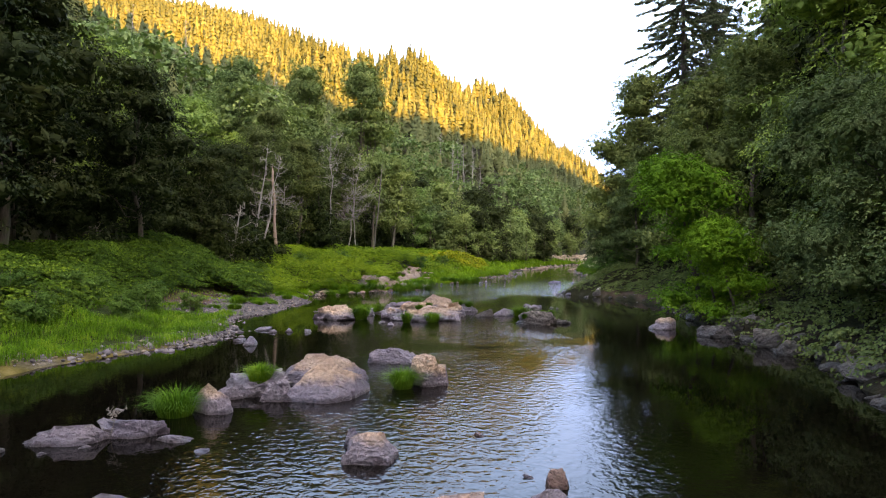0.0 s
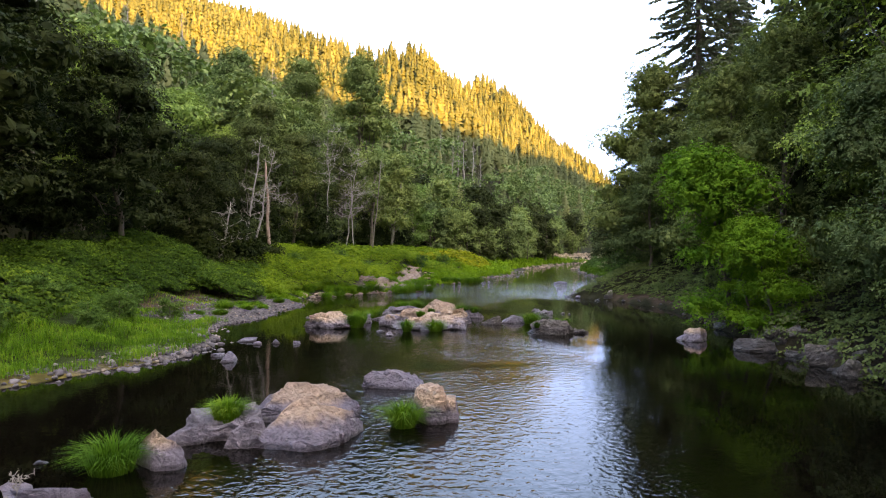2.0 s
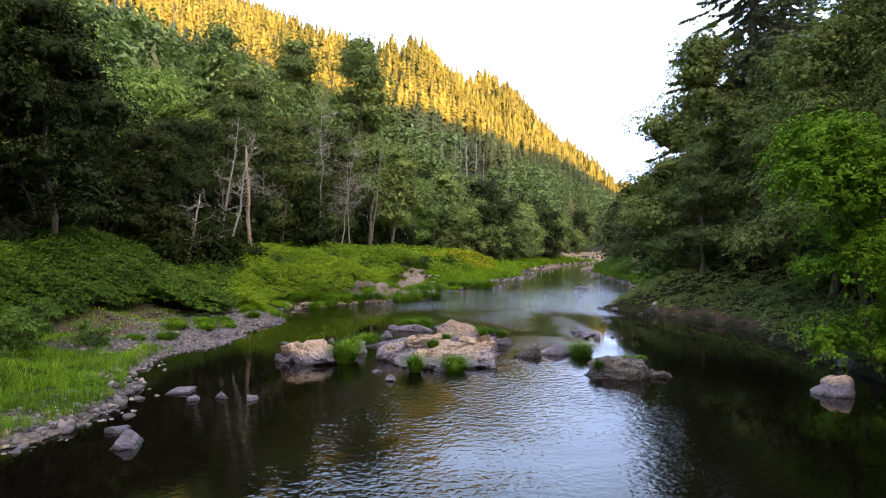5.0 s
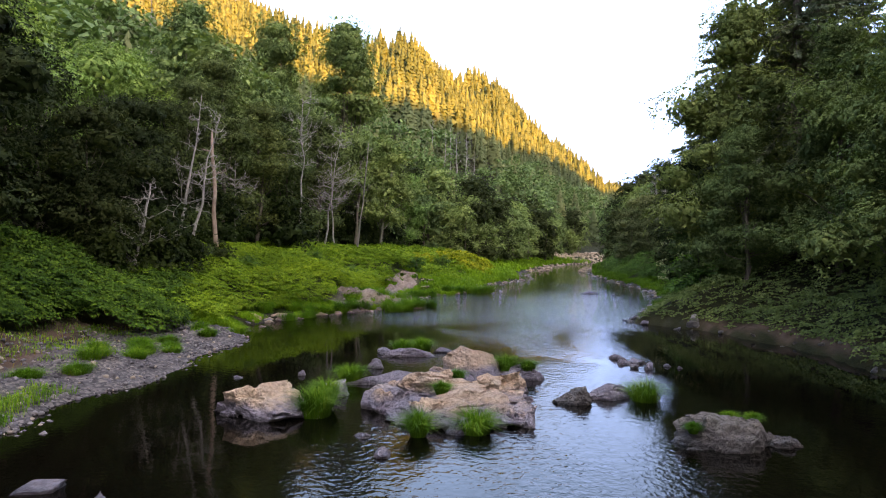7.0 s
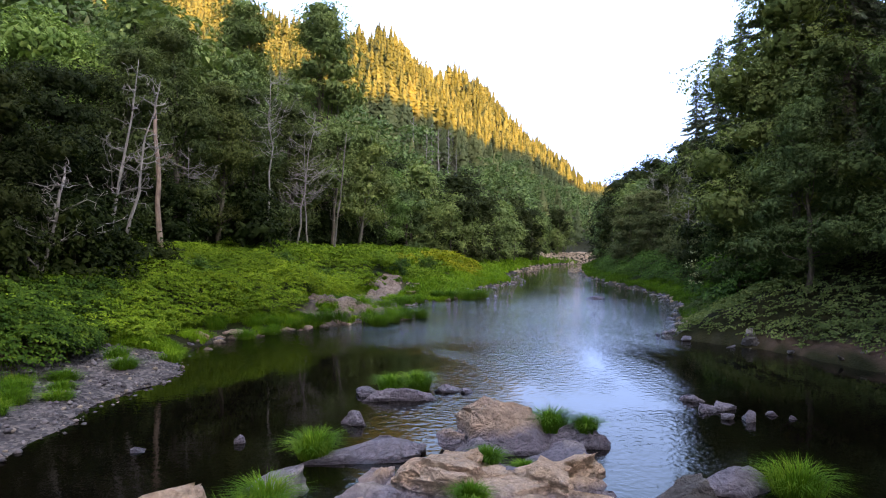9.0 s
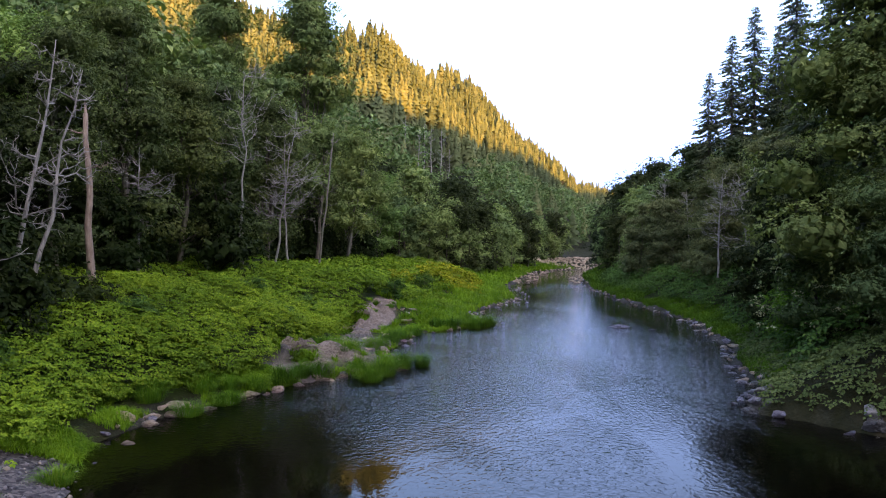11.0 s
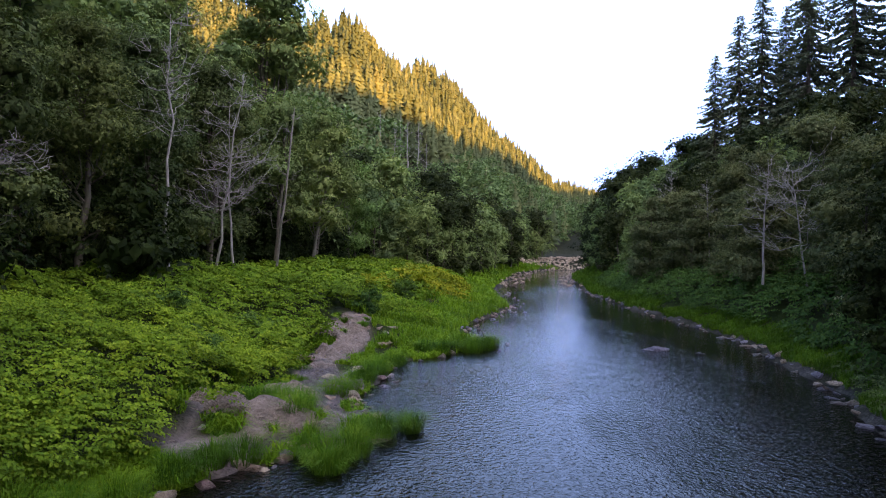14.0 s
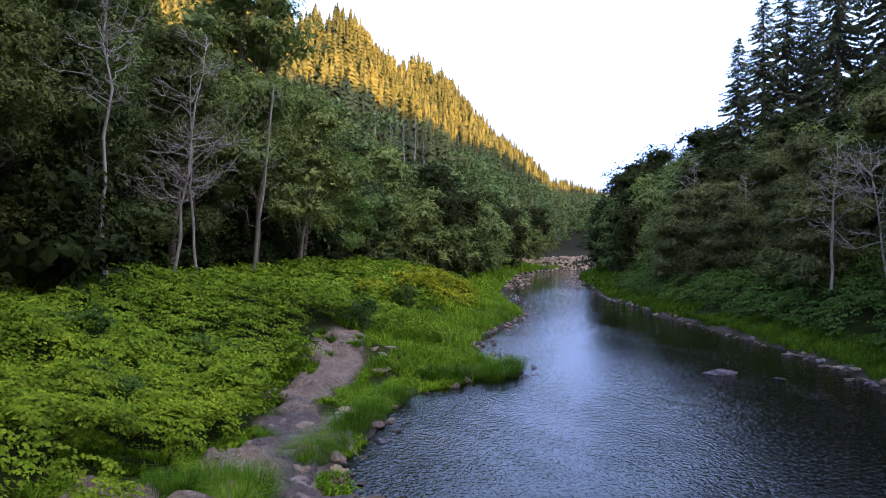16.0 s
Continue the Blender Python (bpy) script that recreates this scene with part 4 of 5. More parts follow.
boulder("low grey rocks with yellow moss", 50, -2.75, 37.1, (2.0, 0.9, 0.55), 20, 0, 0.5, ROCK_GREY, group=ISLE, lobes=((-0.8, 0.3, 0.02, 0.8, 0.7, 0.6, 0), (0.9, 0.75, 0.0, 0.8, 0.5, 0.5, 0)))
boulder("small dark pyramid-shaped rock", 51, -3.6, 35.0, (0.5, 0.4, 0.45), 0, 0, 0.42, ROCK_GREY, sub=3, group=ISLE)
boulder("small grey rock behind the island", 52, -1.4, 37.75, (0.5, 0.36, 0.34), 0, 0, 0.48, ROCK, sub=3, group=ISLE)
boulder("dark grey knobbly rock", 53, 1.2, 31.1, (0.8, 0.6, 0.8), 15, 0, 0.45, ROCK_DARK, lobes=((0.15, 0.3, 0.05, 0.5, 0.5, 0.7, 0),))
boulder("smooth rounded grey rock with white cracks", 54, 2.1, 31.65, (1.1, 0.75, 0.78), 0, 0, 0.48, ROCK_GREY, cuts=3, rough=0.05)
boulder("large dark grey boulder with tan patches", 55, 3.5, 28.1, (2.25, 1.5, 1.75), -6, 5, 0.42, ROCK_DARK, rough=0.16, lobes=((0.7, 0.25, -0.2, 1.1, 1.0, 1.0, 0), (-0.75, -0.1, -0.35, 1.0, 0.9, 0.75, 0)), cuts=12, sub=5)
for k, (x, y, w, h) in enumerate(((3.5, 37.1, 0.7, 0.36), (3.55, 36.1, 0.55, 0.36), (4.0, 36.35, 0.7, 0.42), (4.05, 35.4, 0.46, 0.44), (4.7, 35.8, 0.3, 0.28), (4.95, 35.5, 0.2, 0.16), (3.65, 35.5, 0.3, 0.2))):
    boulder("grey stone in a small riffle", 60 + k, x, y, (w, w * 0.75, h), 33 * k, 0, 0.45, ROCK_GREY, sub=3, name="stone", group="stones in the riffle")
for k, (x, y, w, h) in enumerate(((-2.9, 28.3, 0.42, 0.24), (-2.45, 27.35, 0.5, 0.42), (-5.1, 25.1, 0.45, 0.34), (-5.8, 25.2, 0.38, 0.3), (-6.3, 24.9, 0.35, 0.24), (-6.03, 21.85, 0.75, 0.58), (-6.9, 25.6, 0.8, 0.3), (-6.6, 22.6, 0.5, 0.3), (-5.4, 33.8, 0.35, 0.3), (-6.9, 33.3, 0.42, 0.2))):
    boulder("grey rounded stone off the gravel bar", 70 + k, x, y, (w, w * 0.75, h), 57 * k, 0, 0.45, ROCK_GREY, sub=3, name="stone", group="stones off the gravel bar")
boulder("flat grey rock in smooth upstream water", 80, 8.6, 67.5, (1.35, 0.8, 0.62), 0, 0, 0.5, ROCK_GREY)
boulder("small dark stone in upstream water", 81, 10.4, 66.5, (0.5, 0.4, 0.25), 0, 0, 0.5, ROCK_DARK, sub=3, name="stone")

BANK = "dark rocks along the wooded bank"
boulder("pale grey boulder off the wooded bank", 90, 7.85, 26.7, (1.5, 1.0, 1.05), 8, 0, 0.42, ROCK, group=BANK, cuts=8)
boulder("dark boulder under overhanging branches", 91, 8.9, 24.5, (1.35, 1.1, 1.1), -12, 0, 0.42, ROCK_DARK, group=BANK)
boulder("dark angular boulder at the water's edge", 92, 9.35, 21.9, (0.85, 0.8, 0.95), 24, 0, 0.4, ROCK_DARK, group=BANK, cuts=6)
boulder("dark angular boulder at the water's edge", 93, 9.35, 20.5, (0.85, 0.75, 0.95), 60, 0, 0.4, ROCK_DARK, group=BANK, cuts=6)
rng = np.random.default_rng(5)
shapes = [boulder_shape(200 + k, (1, 0.8, 0.7), 8, 3 if k < 4 else 2) for k in range(8)]
shape_me = {(k, mt.name): mesh_np("boulder", *shapes[k], mt, True, 28) for k in range(8) for mt in (ROCK_DARK, ROCK_GREY, ROCK, ROCK_PINK, EDGE_STONE)}


FAR_STONES = {mt.name: (Pile(), mt) for mt in (ROCK_DARK, ROCK_GREY, ROCK, ROCK_PINK, EDGE_STONE)}


def bank_rock(x, y, s, mt, label, group, z=None, flat=1.0):
    if y > 64 and s < 0.5:   # too far off to tell apart
        v, f = shapes[4 + int(rng.integers(4))]
        a = rng.uniform(0, 6.28)
        q = v @ np.array([[np.cos(a), np.sin(a), 0], [-np.sin(a), np.cos(a), 0], [0, 0, flat]]) * s
        FAR_STONES[mt.name][0].add(q + np.array([x, y, max(float(height(x, y)), -0.05) + s * 0.1 * flat]), f)
        return None
    ob = new("boulder" if s > 0.45 else "stone", shape_me[(int(rng.integers(4)) + (0 if s > 0.55 else 4), mt.name)])
    ob.matrix_basis = pose(x, y, (z if z is not None else max(float(height(x, y)), -0.05)) + s * 0.1 * flat, 0, 0, rng.uniform(0, 360)) @ Matrix.Diagonal((s, s * rng.uniform(0.8, 1.2), s * rng.uniform(0.7, 1.1) * flat, 1))
    return tagged(ob, label, "rock", group=group)


y = 8.0
while y < 46:
    for j in range(2):
        s = rng.uniform(0.3, 1.0) if y < 30 else rng.uniform(0.15, 0.4)
        bank_rock(float(right_bank(y)) + rng.uniform(-0.35, 0.7), y + rng.uniform(-0.3, 0.3), s, ROCK_DARK, "dark wet rock on the wooded bank", BANK)
    y += 0.9 if y < 30 else 1.6
for k in range(34):
    y = rng.uniform(45, 51.5)
    bank_rock(float(right_bank(y)) + rng.uniform(-0.5, 0.9), y, rng.uniform(0.15, 0.65), (ROCK_GREY, ROCK, ROCK_DARK)[k % 3], "tan and grey stone on a low rocky point", "stones of the rocky point")
for k in range(90):
    y = 51 + (k / 90) ** 1.3 * 90
    bank_rock(float(right_bank(y)) + rng.uniform(-0.3, 0.3), y, rng.uniform(0.14, 0.6), (EDGE_STONE, ROCK_GREY, EDGE_STONE)[k % 3], "tan flat stone edging the grassy bank", "stones edging the grassy bank")
for k in range(70):
    y = 44 + (k / 70) ** 1.2 * 62
    bank_rock(float(left_bank(y)) + rng.uniform(-0.3, 0.45), y, rng.uniform(0.15, 0.55), (EDGE_STONE, ROCK_GREY, EDGE_STONE)[k % 3], "pale stone edging the knotweed bank", "stones edging the knotweed bank")
for k in range(46):
    y = rng.uniform(45.5, 58)
    bank_rock(float(left_bank(y)) + rng.uniform(-0.25, 0.3), y, rng.uniform(0.3, 0.75), (EDGE_STONE, EDGE_STONE, ROCK_PINK)[k % 3], "broad tan stone at the foot of the grassy bank", "stones edging the knotweed bank", flat=0.7)
for k in range(24):
    y = rng.uniform(52, 72)
    bank_rock(float(right_bank(y)) + rng.uniform(-0.4, 0.25), y, rng.uniform(0.3, 0.8), (EDGE_STONE, ROCK_GREY)[k % 2], "tan flat stone edging the grassy bank", "stones edging the grassy bank", flat=0.6)
for k in range(44):
    y = rng.uniform(52.5, 69)
    bank_rock(float(np.interp(y, SHELF_Y, SHELF_X)) + rng.uniform(-0.4, 2.0), y, rng.uniform(0.25, 0.8), (ROCK_PINK, EDGE_STONE, ROCK_GREY)[k % 3], "low worn rock of the bare bank shelf", "rocks of the bare shelf", flat=0.6)
for k in range(110):
    y = rng.uniform(66, 108)
    bank_rock(float(left_bank(y)) + rng.uniform(-0.3, 1.8), y, rng.uniform(0.12, 0.5), (ROCK_GREY, EDGE_STONE)[k % 2], "grey stone in shallow water by the grass", "stones of the grassy shallows")

for k in range(64):
    y = rng.uniform(12.5, 24)
    bank_rock(float(left_bank(y)) + rng.uniform(-0.9, 0.35), y, rng.uniform(0.07, 0.26), (EDGE_STONE, ROCK_DARK, ROCK_GREY)[k % 3], "tan stone on the shallow algae-stained shore", "stones of the lower shore", flat=0.7)

for pile, mt in FAR_STONES.values():
    if pile.n:
        tagged(new("bank_stones", pile.mesh("bank_stones", mt, True)), "small stones lining the upstream banks", "stones", kind="stuff")

# cobbles of the gravel bar and the far bar
p, crng = Pile(), np.random.default_rng(8)
small = [boulder_shape(300 + k, (1, 0.8, 0.6), 5, 1) for k in range(3)] + [boulder_shape(310 + k, (1, 0.8, 0.6), 3, 0) for k in range(5)]


def cobbles(p, n, xs, ys, size):
    for x, y, s in zip(xs, ys, size):
        v, f = small[crng.integers(3) if s > 0.13 else 3 + crng.integers(5)]
        a = crng.random() * 6.28
        q = v @ np.array([[np.cos(a), np.sin(a), 0], [-np.sin(a), np.cos(a), 0], [0, 0, 1]]) * s
        p.add(q + np.array([x, y, max(float(height(x, y)), -0.04) + s * 0.12]), f)


n = 5600
ys = 14 + 28.6 * crng.random(n) ** 0.8
d = -0.25 + crng.random(n) ** 1.1 * np.where(ys > 29, 5.0, 1.7)
ok = (ys > 28) | (value_noise(ys * 0.9, d * 1.1, 44) > 0.42)
cobbles(p, n, (left_bank(ys) - d)[ok], ys[ok], (0.035 + crng.random(n) ** 3.5 * 0.14)[ok])
n = 160
ys = crng.uniform(50.5, 67, n)
cobbles(p, n, np.interp(ys, SHELF_Y, SHELF_X) + crng.uniform(-1.3, 1.4, n), ys, 0.05 + crng.random(n) ** 3 * 0.3)
n = 230
ys = crng.uniform(18, 28.5, n)
cobbles(p, n, left_bank(ys) - crng.uniform(-0.5, 0.7, n), ys, 0.06 + crng.random(n) ** 2.5 * 0.26)
tagged(new("cobbles", p.mesh("cobbles", COBBLE, True)), "grey river cobbles of the gravel bar", "cobbles", kind="stuff")
p = Pile()
n = 1300
ys = crng.uniform(188, 208, n)
cobbles(p, n, left_bank(ys) - crng.uniform(-1, 24, n), ys, 0.25 + crng.random(n) ** 2 * 0.8)
n = 420
ys = crng.uniform(120, 188, n)
side = crng.random(n) < 0.5
cobbles(p, n, np.where(side, left_bank(ys) - crng.uniform(-2.5, 1.0, n), right_bank(ys) + crng.uniform(-2.0, 1.0, n)), ys, 0.2 + crng.random(n) ** 2 * 0.6)
tagged(new("far_stones", p.mesh("far_stones", EDGE_STONE, True)), "pale stones of the far gravel bar and rapids", "stones", kind="stuff")

# ---- sedge tufts ----
TUFTS = [(-4.2, 13.2, 0.0, 0.8, 0.62), (-3.35, 15.0, None, 0.62, 0.42), (-0.62, 15.6, 0.0, 0.55, 0.58), (-4.05, 29.7, 0.05, 0.85, 0.72), (-0.95, 28.75, 0.0, 0.8, 0.58),
         (-1.95, 28.45, 0.0, 0.34, 0.62), (-0.05, 33.95, None, 0.8, 0.42), (0.5, 33.8, None, 0.6, 0.32), (-3.95, 33.0, 0.05, 0.75, 0.55), (-3.1, 37.6, 0.1, 0.8, 0.5), (-2.5, 38.0, 0.1, 0.9, 0.5),
         (2.85, 31.5, 0.0, 0.95, 0.62), (2.75, 28.2, None, 0.24, 0.2), (3.5, 28.5, None, 0.26, 0.22), (3.85, 28.4, None, 0.26, 0.22), (-1.3, 31.6, None, 0.4, 0.3), (-1.6, 30.2, None, 0.35, 0.3), (-0.7, 32.4, None, 0.35, 0.25), (-4.0, 30.4, 0.2, 0.6, 0.55),
         (-4.5, 53.4, 0.05, 1.3, 0.8), (-3.7, 53.7, 0.05, 1.2, 0.8), (-5.4, 52.9, 0.1, 1.1, 0.75), (-3.0, 54.2, 0.0, 1.0, 0.7), (0.5, 67.6, 0.0, 1.5, 0.95), (-0.1, 66.8, 0.0, 1.4, 0.85), (0.9, 68.3, 0.0, 1.3, 0.85),
         (-10.2, 34.6, None, 0.8, 0.4), (-9.9, 36.2, None, 0.7, 0.35), (-10.6, 32.6, None, 0.9, 0.42), (-11.2, 31.6, None, 0.9, 0.4), (-10.1, 39.4, None, 0.8, 0.45), (-10.8, 40.4, None, 0.9, 0.5), (-9.7, 41.3, None, 0.8, 0.5), (-10.5, 35.6, None, 1.0, 0.45), (-10.9, 36.3, None, 1.0, 0.45), (-10.9, 33.8, None, 1.1, 0.45), (-11.3, 34.6, None, 0.9, 0.4), (-10.9, 38.1, None, 0.9, 0.42), (-11.5, 37.3, None, 0.9, 0.4), (-10.3, 37.0, None, 0.7, 0.35),
         (-6.4, 54.5, None, 1.5, 0.75), (-6.9, 54.0, None, 1.3, 0.7), (-5.9, 54.9, None, 1.3, 0.75), (-5.0, 52.0, None, 1.4, 0.8), (-4.3, 52.3, None, 1.3, 0.85), (-4.7, 51.3, None, 1.2, 0.7),
         (-5.3, 57.6, None, 1.3, 0.7), (-5.0, 58.6, None, 1.3, 0.7), (-4.6, 60.0, None, 1.4, 0.8), (-4.2, 61.5, None, 1.4, 0.75), (-3.6, 63.5, None, 1.5, 0.8), (-8.6, 47.9, None, 1.1, 0.6), (-9.2, 46.6, None, 1.1, 0.6),
         (-9.4, 48.3, None, 1.2, 0.75), (-8.2, 49.4, None, 1.2, 0.7), (-7.6, 50.5, None, 1.2, 0.75), (-6.6, 51.7, None, 1.2, 0.75), (-5.8, 53.6, None, 1.1, 0.7), (-10.4, 46.9, None, 1.2, 0.75), (-8.8, 48.9, None, 1.0, 0.6), (-7.1, 51.2, None, 1.0, 0.65), (-0.6, 67.9, 0.1, 1.4, 0.8), (-1.5, 66.4, 0.05, 1.3, 0.8), (-2.3, 66.2, 0.1, 1.3, 0.8)]
shelf_rng = np.random.default_rng(35)
for k in range(22):
    y = shelf_rng.uniform(52.5, 69)
    x = float(np.interp(y, SHELF_Y, SHELF_X)) + shelf_rng.choice([-1.0, 1.0]) * shelf_rng.uniform(0.25, 1.1)
    TUFTS.append((x, y, None, shelf_rng.uniform(0.35, 0.8), shelf_rng.uniform(0.25, 0.5)))
for k, (x, y, z, w, h) in enumerate(TUFTS):
    grass_tuft("green arching sedge tuft growing among river rocks", 400 + k, x, y, (max(top_of(x, y), float(height(x, y))) - 0.03) if z is None else z, w, h, 950 if y < 40 else 600, SEDGE)

# ---- bank growth ----
grng = np.random.default_rng(21)


def scatter(n, y0, y1, d0, d1, bank):
    ys, ds = grng.uniform(y0, y1, n), grng.uniform(d0, d1, n)
    xs = left_bank(ys) - ds if bank == "left" else right_bank(ys) + ds
    return xs, ys, ds


def lift(xs, ys, dz=0.0):
    return np.stack([xs, ys, height(xs, ys) + dz], -1)


pg, pd, ps = Pile(), Pile(), Pile()
for n, y0, y1, d0, d1, bank, ln in ((44000, 10, 31, 0.35, 6.5, "left", 0.44), (7000, 31, 44, 1.8, 5.6, "left", 0.32), (2600, 11, 30.9, 1.6, 6.5, "left", 0.62), (32000, 42.4, 54, 0.02, 2.4, "left", 0.46), (54000, 50, 70, 0.0, 5.2, "left", 0.50),
                                    (24000, 66, 108, 0.05, 6.0, "left", 0.75), (6000, 108, 190, 0.5, 6.0, "left", 1.2)):
    xs, ys, ds = scatter(n, y0, y1, d0, d1, bank)
    patch = 0.75 * value_noise(xs * 0.75, ys * 0.75, 31) + 0.55 * value_noise(xs * 1.9, ys * 1.9, 32)
    cut = {31: 0.72, 11: 0.75, 42.4: 0.46, 10: 0.42, 50: 0.56}.get(y0, 0.38)
    keep = (patch > cut) & (bare_shelf(xs, ys) < 0.3 + 0.7 * (patch > 0.95))
    at = lift(xs, ys, -0.03)[keep]
    (ps if y0 in (10, 11) else pg).add(*blades(grng, at, ln * (0.55 + 0.9 * np.clip(patch[keep] - cut, 0, 0.7)), 0.013 if y1 < 70 else (0.04 if y1 < 115 else 0.14), 1.0))
xs, ys, ds = scatter(1800, 54, 98, 2.0, 5.5, "left")
pd.add(*blades(grng, lift(xs, ys, -0.02), 0.24, 0.012, 0.7))
xs, ys, ds = scatter(220, 30, 44, 3.0, 5.5, "left")
pd.add(*blades(grng, lift(xs, ys, -0.02), 0.25, 0.02, 0.6))
tagged(new("bank_grass", pg.mesh("bank_grass", GRASS)), "lush green grass along the knotweed bank", "grass", kind="stuff")
tagged(new("shore_grass", ps.mesh("shore_grass", SEDGE)), "long green grass on the low shore", "grass", kind="stuff")
pr = Pile()
for n, y0, y1, d0, d1, ln, wd in ((26000, 50, 84, 0.25, 2.3, 0.38, 0.022), (10000, 84, 112, 0.2, 2.4, 0.5, 0.05), (5000, 108, 180, 0.4, 4.0, 0.9, 0.13)):
    xs, ys, ds = scatter(n, y0, y1, d0, d1, "right")
    keep = value_noise(xs * 0.55, ys * 0.55, 33) + 0.3 * value_noise(xs * 2.2, ys * 2.2, 34) > 0.30
    pr.add(*blades(grng, lift(xs, ys, -0.03)[keep], ln, wd, 0.8))
tagged(new("shaded_grass", pr.mesh("shaded_grass", BANK_GRASS)), "grass along the shaded bank, tree shade put into its green", "grass", kind="stuff")
tagged(new("dry_grass", pd.mesh("dry_grass", DRY)), "sparse dry yellowed grass on the bare bank", "grass", kind="stuff")


def domes_at(x, y, cell, seed):
    """Rounded tops of plants set about cell metres apart: 1 on a top, 0 between."""
    best = np.zeros(np.shape(x))
    ci, cj = np.floor(x / cell), np.floor(y / cell)
    for i in (-1, 0, 1):
        for j in (-1, 0, 1):
            a, b2 = ci + i, cj + j
            px, py = (a + 0.15 + 0.7 * value_noise(a, b2, seed)) * cell, (b2 + 0.15 + 0.7 * value_noise(a, b2, seed + 1)) * cell
            r = cell * (0.62 + 0.4 * value_noise(a, b2, seed + 2))
            best = np.maximum(best, np.sqrt(np.clip(1 - ((x - px) ** 2 + (y - py) ** 2) / r ** 2, 0, 1)) * (0.6 + 0.4 * value_noise(a, b2, seed + 3)))
    return best


def thicket(name, label, n, y0, y1, d0, d1, bank, tall, length, mat, seed, cut=0.0, edge=1.6, cell=0.9, loose=0.42, lower=None, per=8):
    """A closed stand of broad-leaved stems with a billowing top: arching leafy shoots at the surface and down its open side."""
    xs, ys, ds = scatter(n // per, y0, y1, d0, d1, bank)
    ys = ys + grng.normal(size=len(ys)) * 0.9
    xs = (left_bank(ys) - ds) if bank == "left" else (right_bank(ys) + ds)
    patch = value_noise(xs * 0.4, ys * 0.4, seed)
    keep = (patch >= cut) & (bare_shelf(xs, ys) < 0.5)
    if bank == "left":   # grass, not weeds, on the river side of the bare shelf
        keep &= (ys < 50.5) | (ys > 71) | (xs < np.interp(ys, SHELF_Y, SHELF_X) - 0.2)
    xs, ys, ds = xs[keep], ys[keep], ds[keep]

    def top(x, y, dd):
        rise = np.clip((dd - d0) / edge, 0, 1) ** 0.5
        return tall * (lower(y) if lower else 1.0) * (0.45 + 0.55 * rise) * (0.12 + 0.28 * value_noise(x * 0.45, y * 0.45, seed + 1) + 0.62 * domes_at(x, y, cell, seed + 2) + 0.32 * domes_at(x, y, cell * 0.42, seed + 6))
    h = top(xs, ys, ds)
    e = 0.2
    sgn = -1 if bank == "left" else 1
    gx2 = (top(xs + e, ys, ds + sgn * e) - h) / e + (height(xs + e, ys) - height(xs, ys)) / e
    gy2 = (top(xs, ys + e, ds) - h) / e
    depth = np.where(grng.random(len(xs)) < step(0, edge, ds - d0) * 0.75 + 0.1, np.abs(grng.normal(size=len(xs))) * 0.13, grng.random(len(xs)) * 0.55)
    z = height(xs, ys) + h * (1 - np.clip(depth, 0, 0.97))
    at = np.stack([xs, ys, z], -1)
    az = grng.random(len(xs)) * 6.28
    way = np.stack([np.cos(az), np.sin(az), np.zeros(len(xs))], -1) * 0.55 + np.stack([-gx2, -gy2, np.zeros(len(xs))], -1) * 0.7
    way[:, 0] += 0.35 * (1 if bank == "left" else -1)
    way[:, 2] += 0.10 + grng.normal(size=len(xs)) * 0.12
    reach = length * 3.6 * grng.uniform(0.7, 1.3, len(xs))
    v, f = sprays(grng, at - unit(way) * reach[:, None] * 0.4, way, reach, per, length, length * 0.70, 0.30, 0.9, loose, np.stack([-gx2 * 0.6, -gy2 * 0.6 - 0.2, np.ones(len(xs))], -1))
    return tagged(new(name, mesh_np(name, v, f, mat)), label, "shrubs", kind="stuff")


rise_upstream = lambda y: np.interp(y, [8, 30, 39, 45], [0.34, 0.42, 0.95, 0.95])
thicket("knotweed_thicket", "dense green knotweed behind the grassy bank", 44000, 8, 28, 5.0, 13, "left", 2.1, 0.17, KNOT_SHADED, 41, cell=1.7, loose=0.26, lower=rise_upstream)
thicket("tall_knotweed", "tall dense knotweed above the gravel bar", 96000, 28, 47, 5.0, 12, "left", 2.2, 0.15, KNOT_SHADED, 41, cell=1.7, loose=0.26, lower=rise_upstream)
thicket("bar_knotweed", "knotweed hanging over the end of the gravel bar, side shade put into its green", 26000, 38.2, 46, 2.4, 6.0, "left", 1.5, 0.14, KNOT_SHADED, 45, cell=1.4, loose=0.26)
thicket("lower_knotweed", "deep green knotweed at the lower end of the field", 64000, 42.6, 50.6, 0.9, 15, "left", 1.45, 0.115, KNOT, 51, edge=2.2, loose=0.24, cell=1.1)
thicket("knotweed_field", "dense bright green knotweed covering the low bank", 84000, 49.8, 60, 1.2, 15, "left", 1.35, 0.11, KNOT, 51, edge=2.2, loose=0.24, cell=1.1)
thicket("upper_knotweed", "bright green knotweed stretching back to the trees", 56000, 59.6, 72, 1.2, 16, "left", 1.35, 0.16, KNOT, 51, edge=2.2, loose=0.24, cell=1.1)
thicket("far_knotweed", "knotweed field reaching to the upstream bend", 42000, 71, 110, 4.2, 19, "left", 1.3, 0.30, KNOT, 61, edge=3, loose=0.28)
thicket("yellowing_weeds", "yellowing weeds at the edge of the knotweed", 5200, 78, 97, 3.4, 8.5, "left", 1.45, 0.30, KNOT_YELLOW, 71, cut=0.45)
thicket("ground_cover", "dark green creepers covering the shaded bank", 42000, 34, 60, 0.45, 8, "right", 0.5, 0.13, MAPLE_MID, 81)
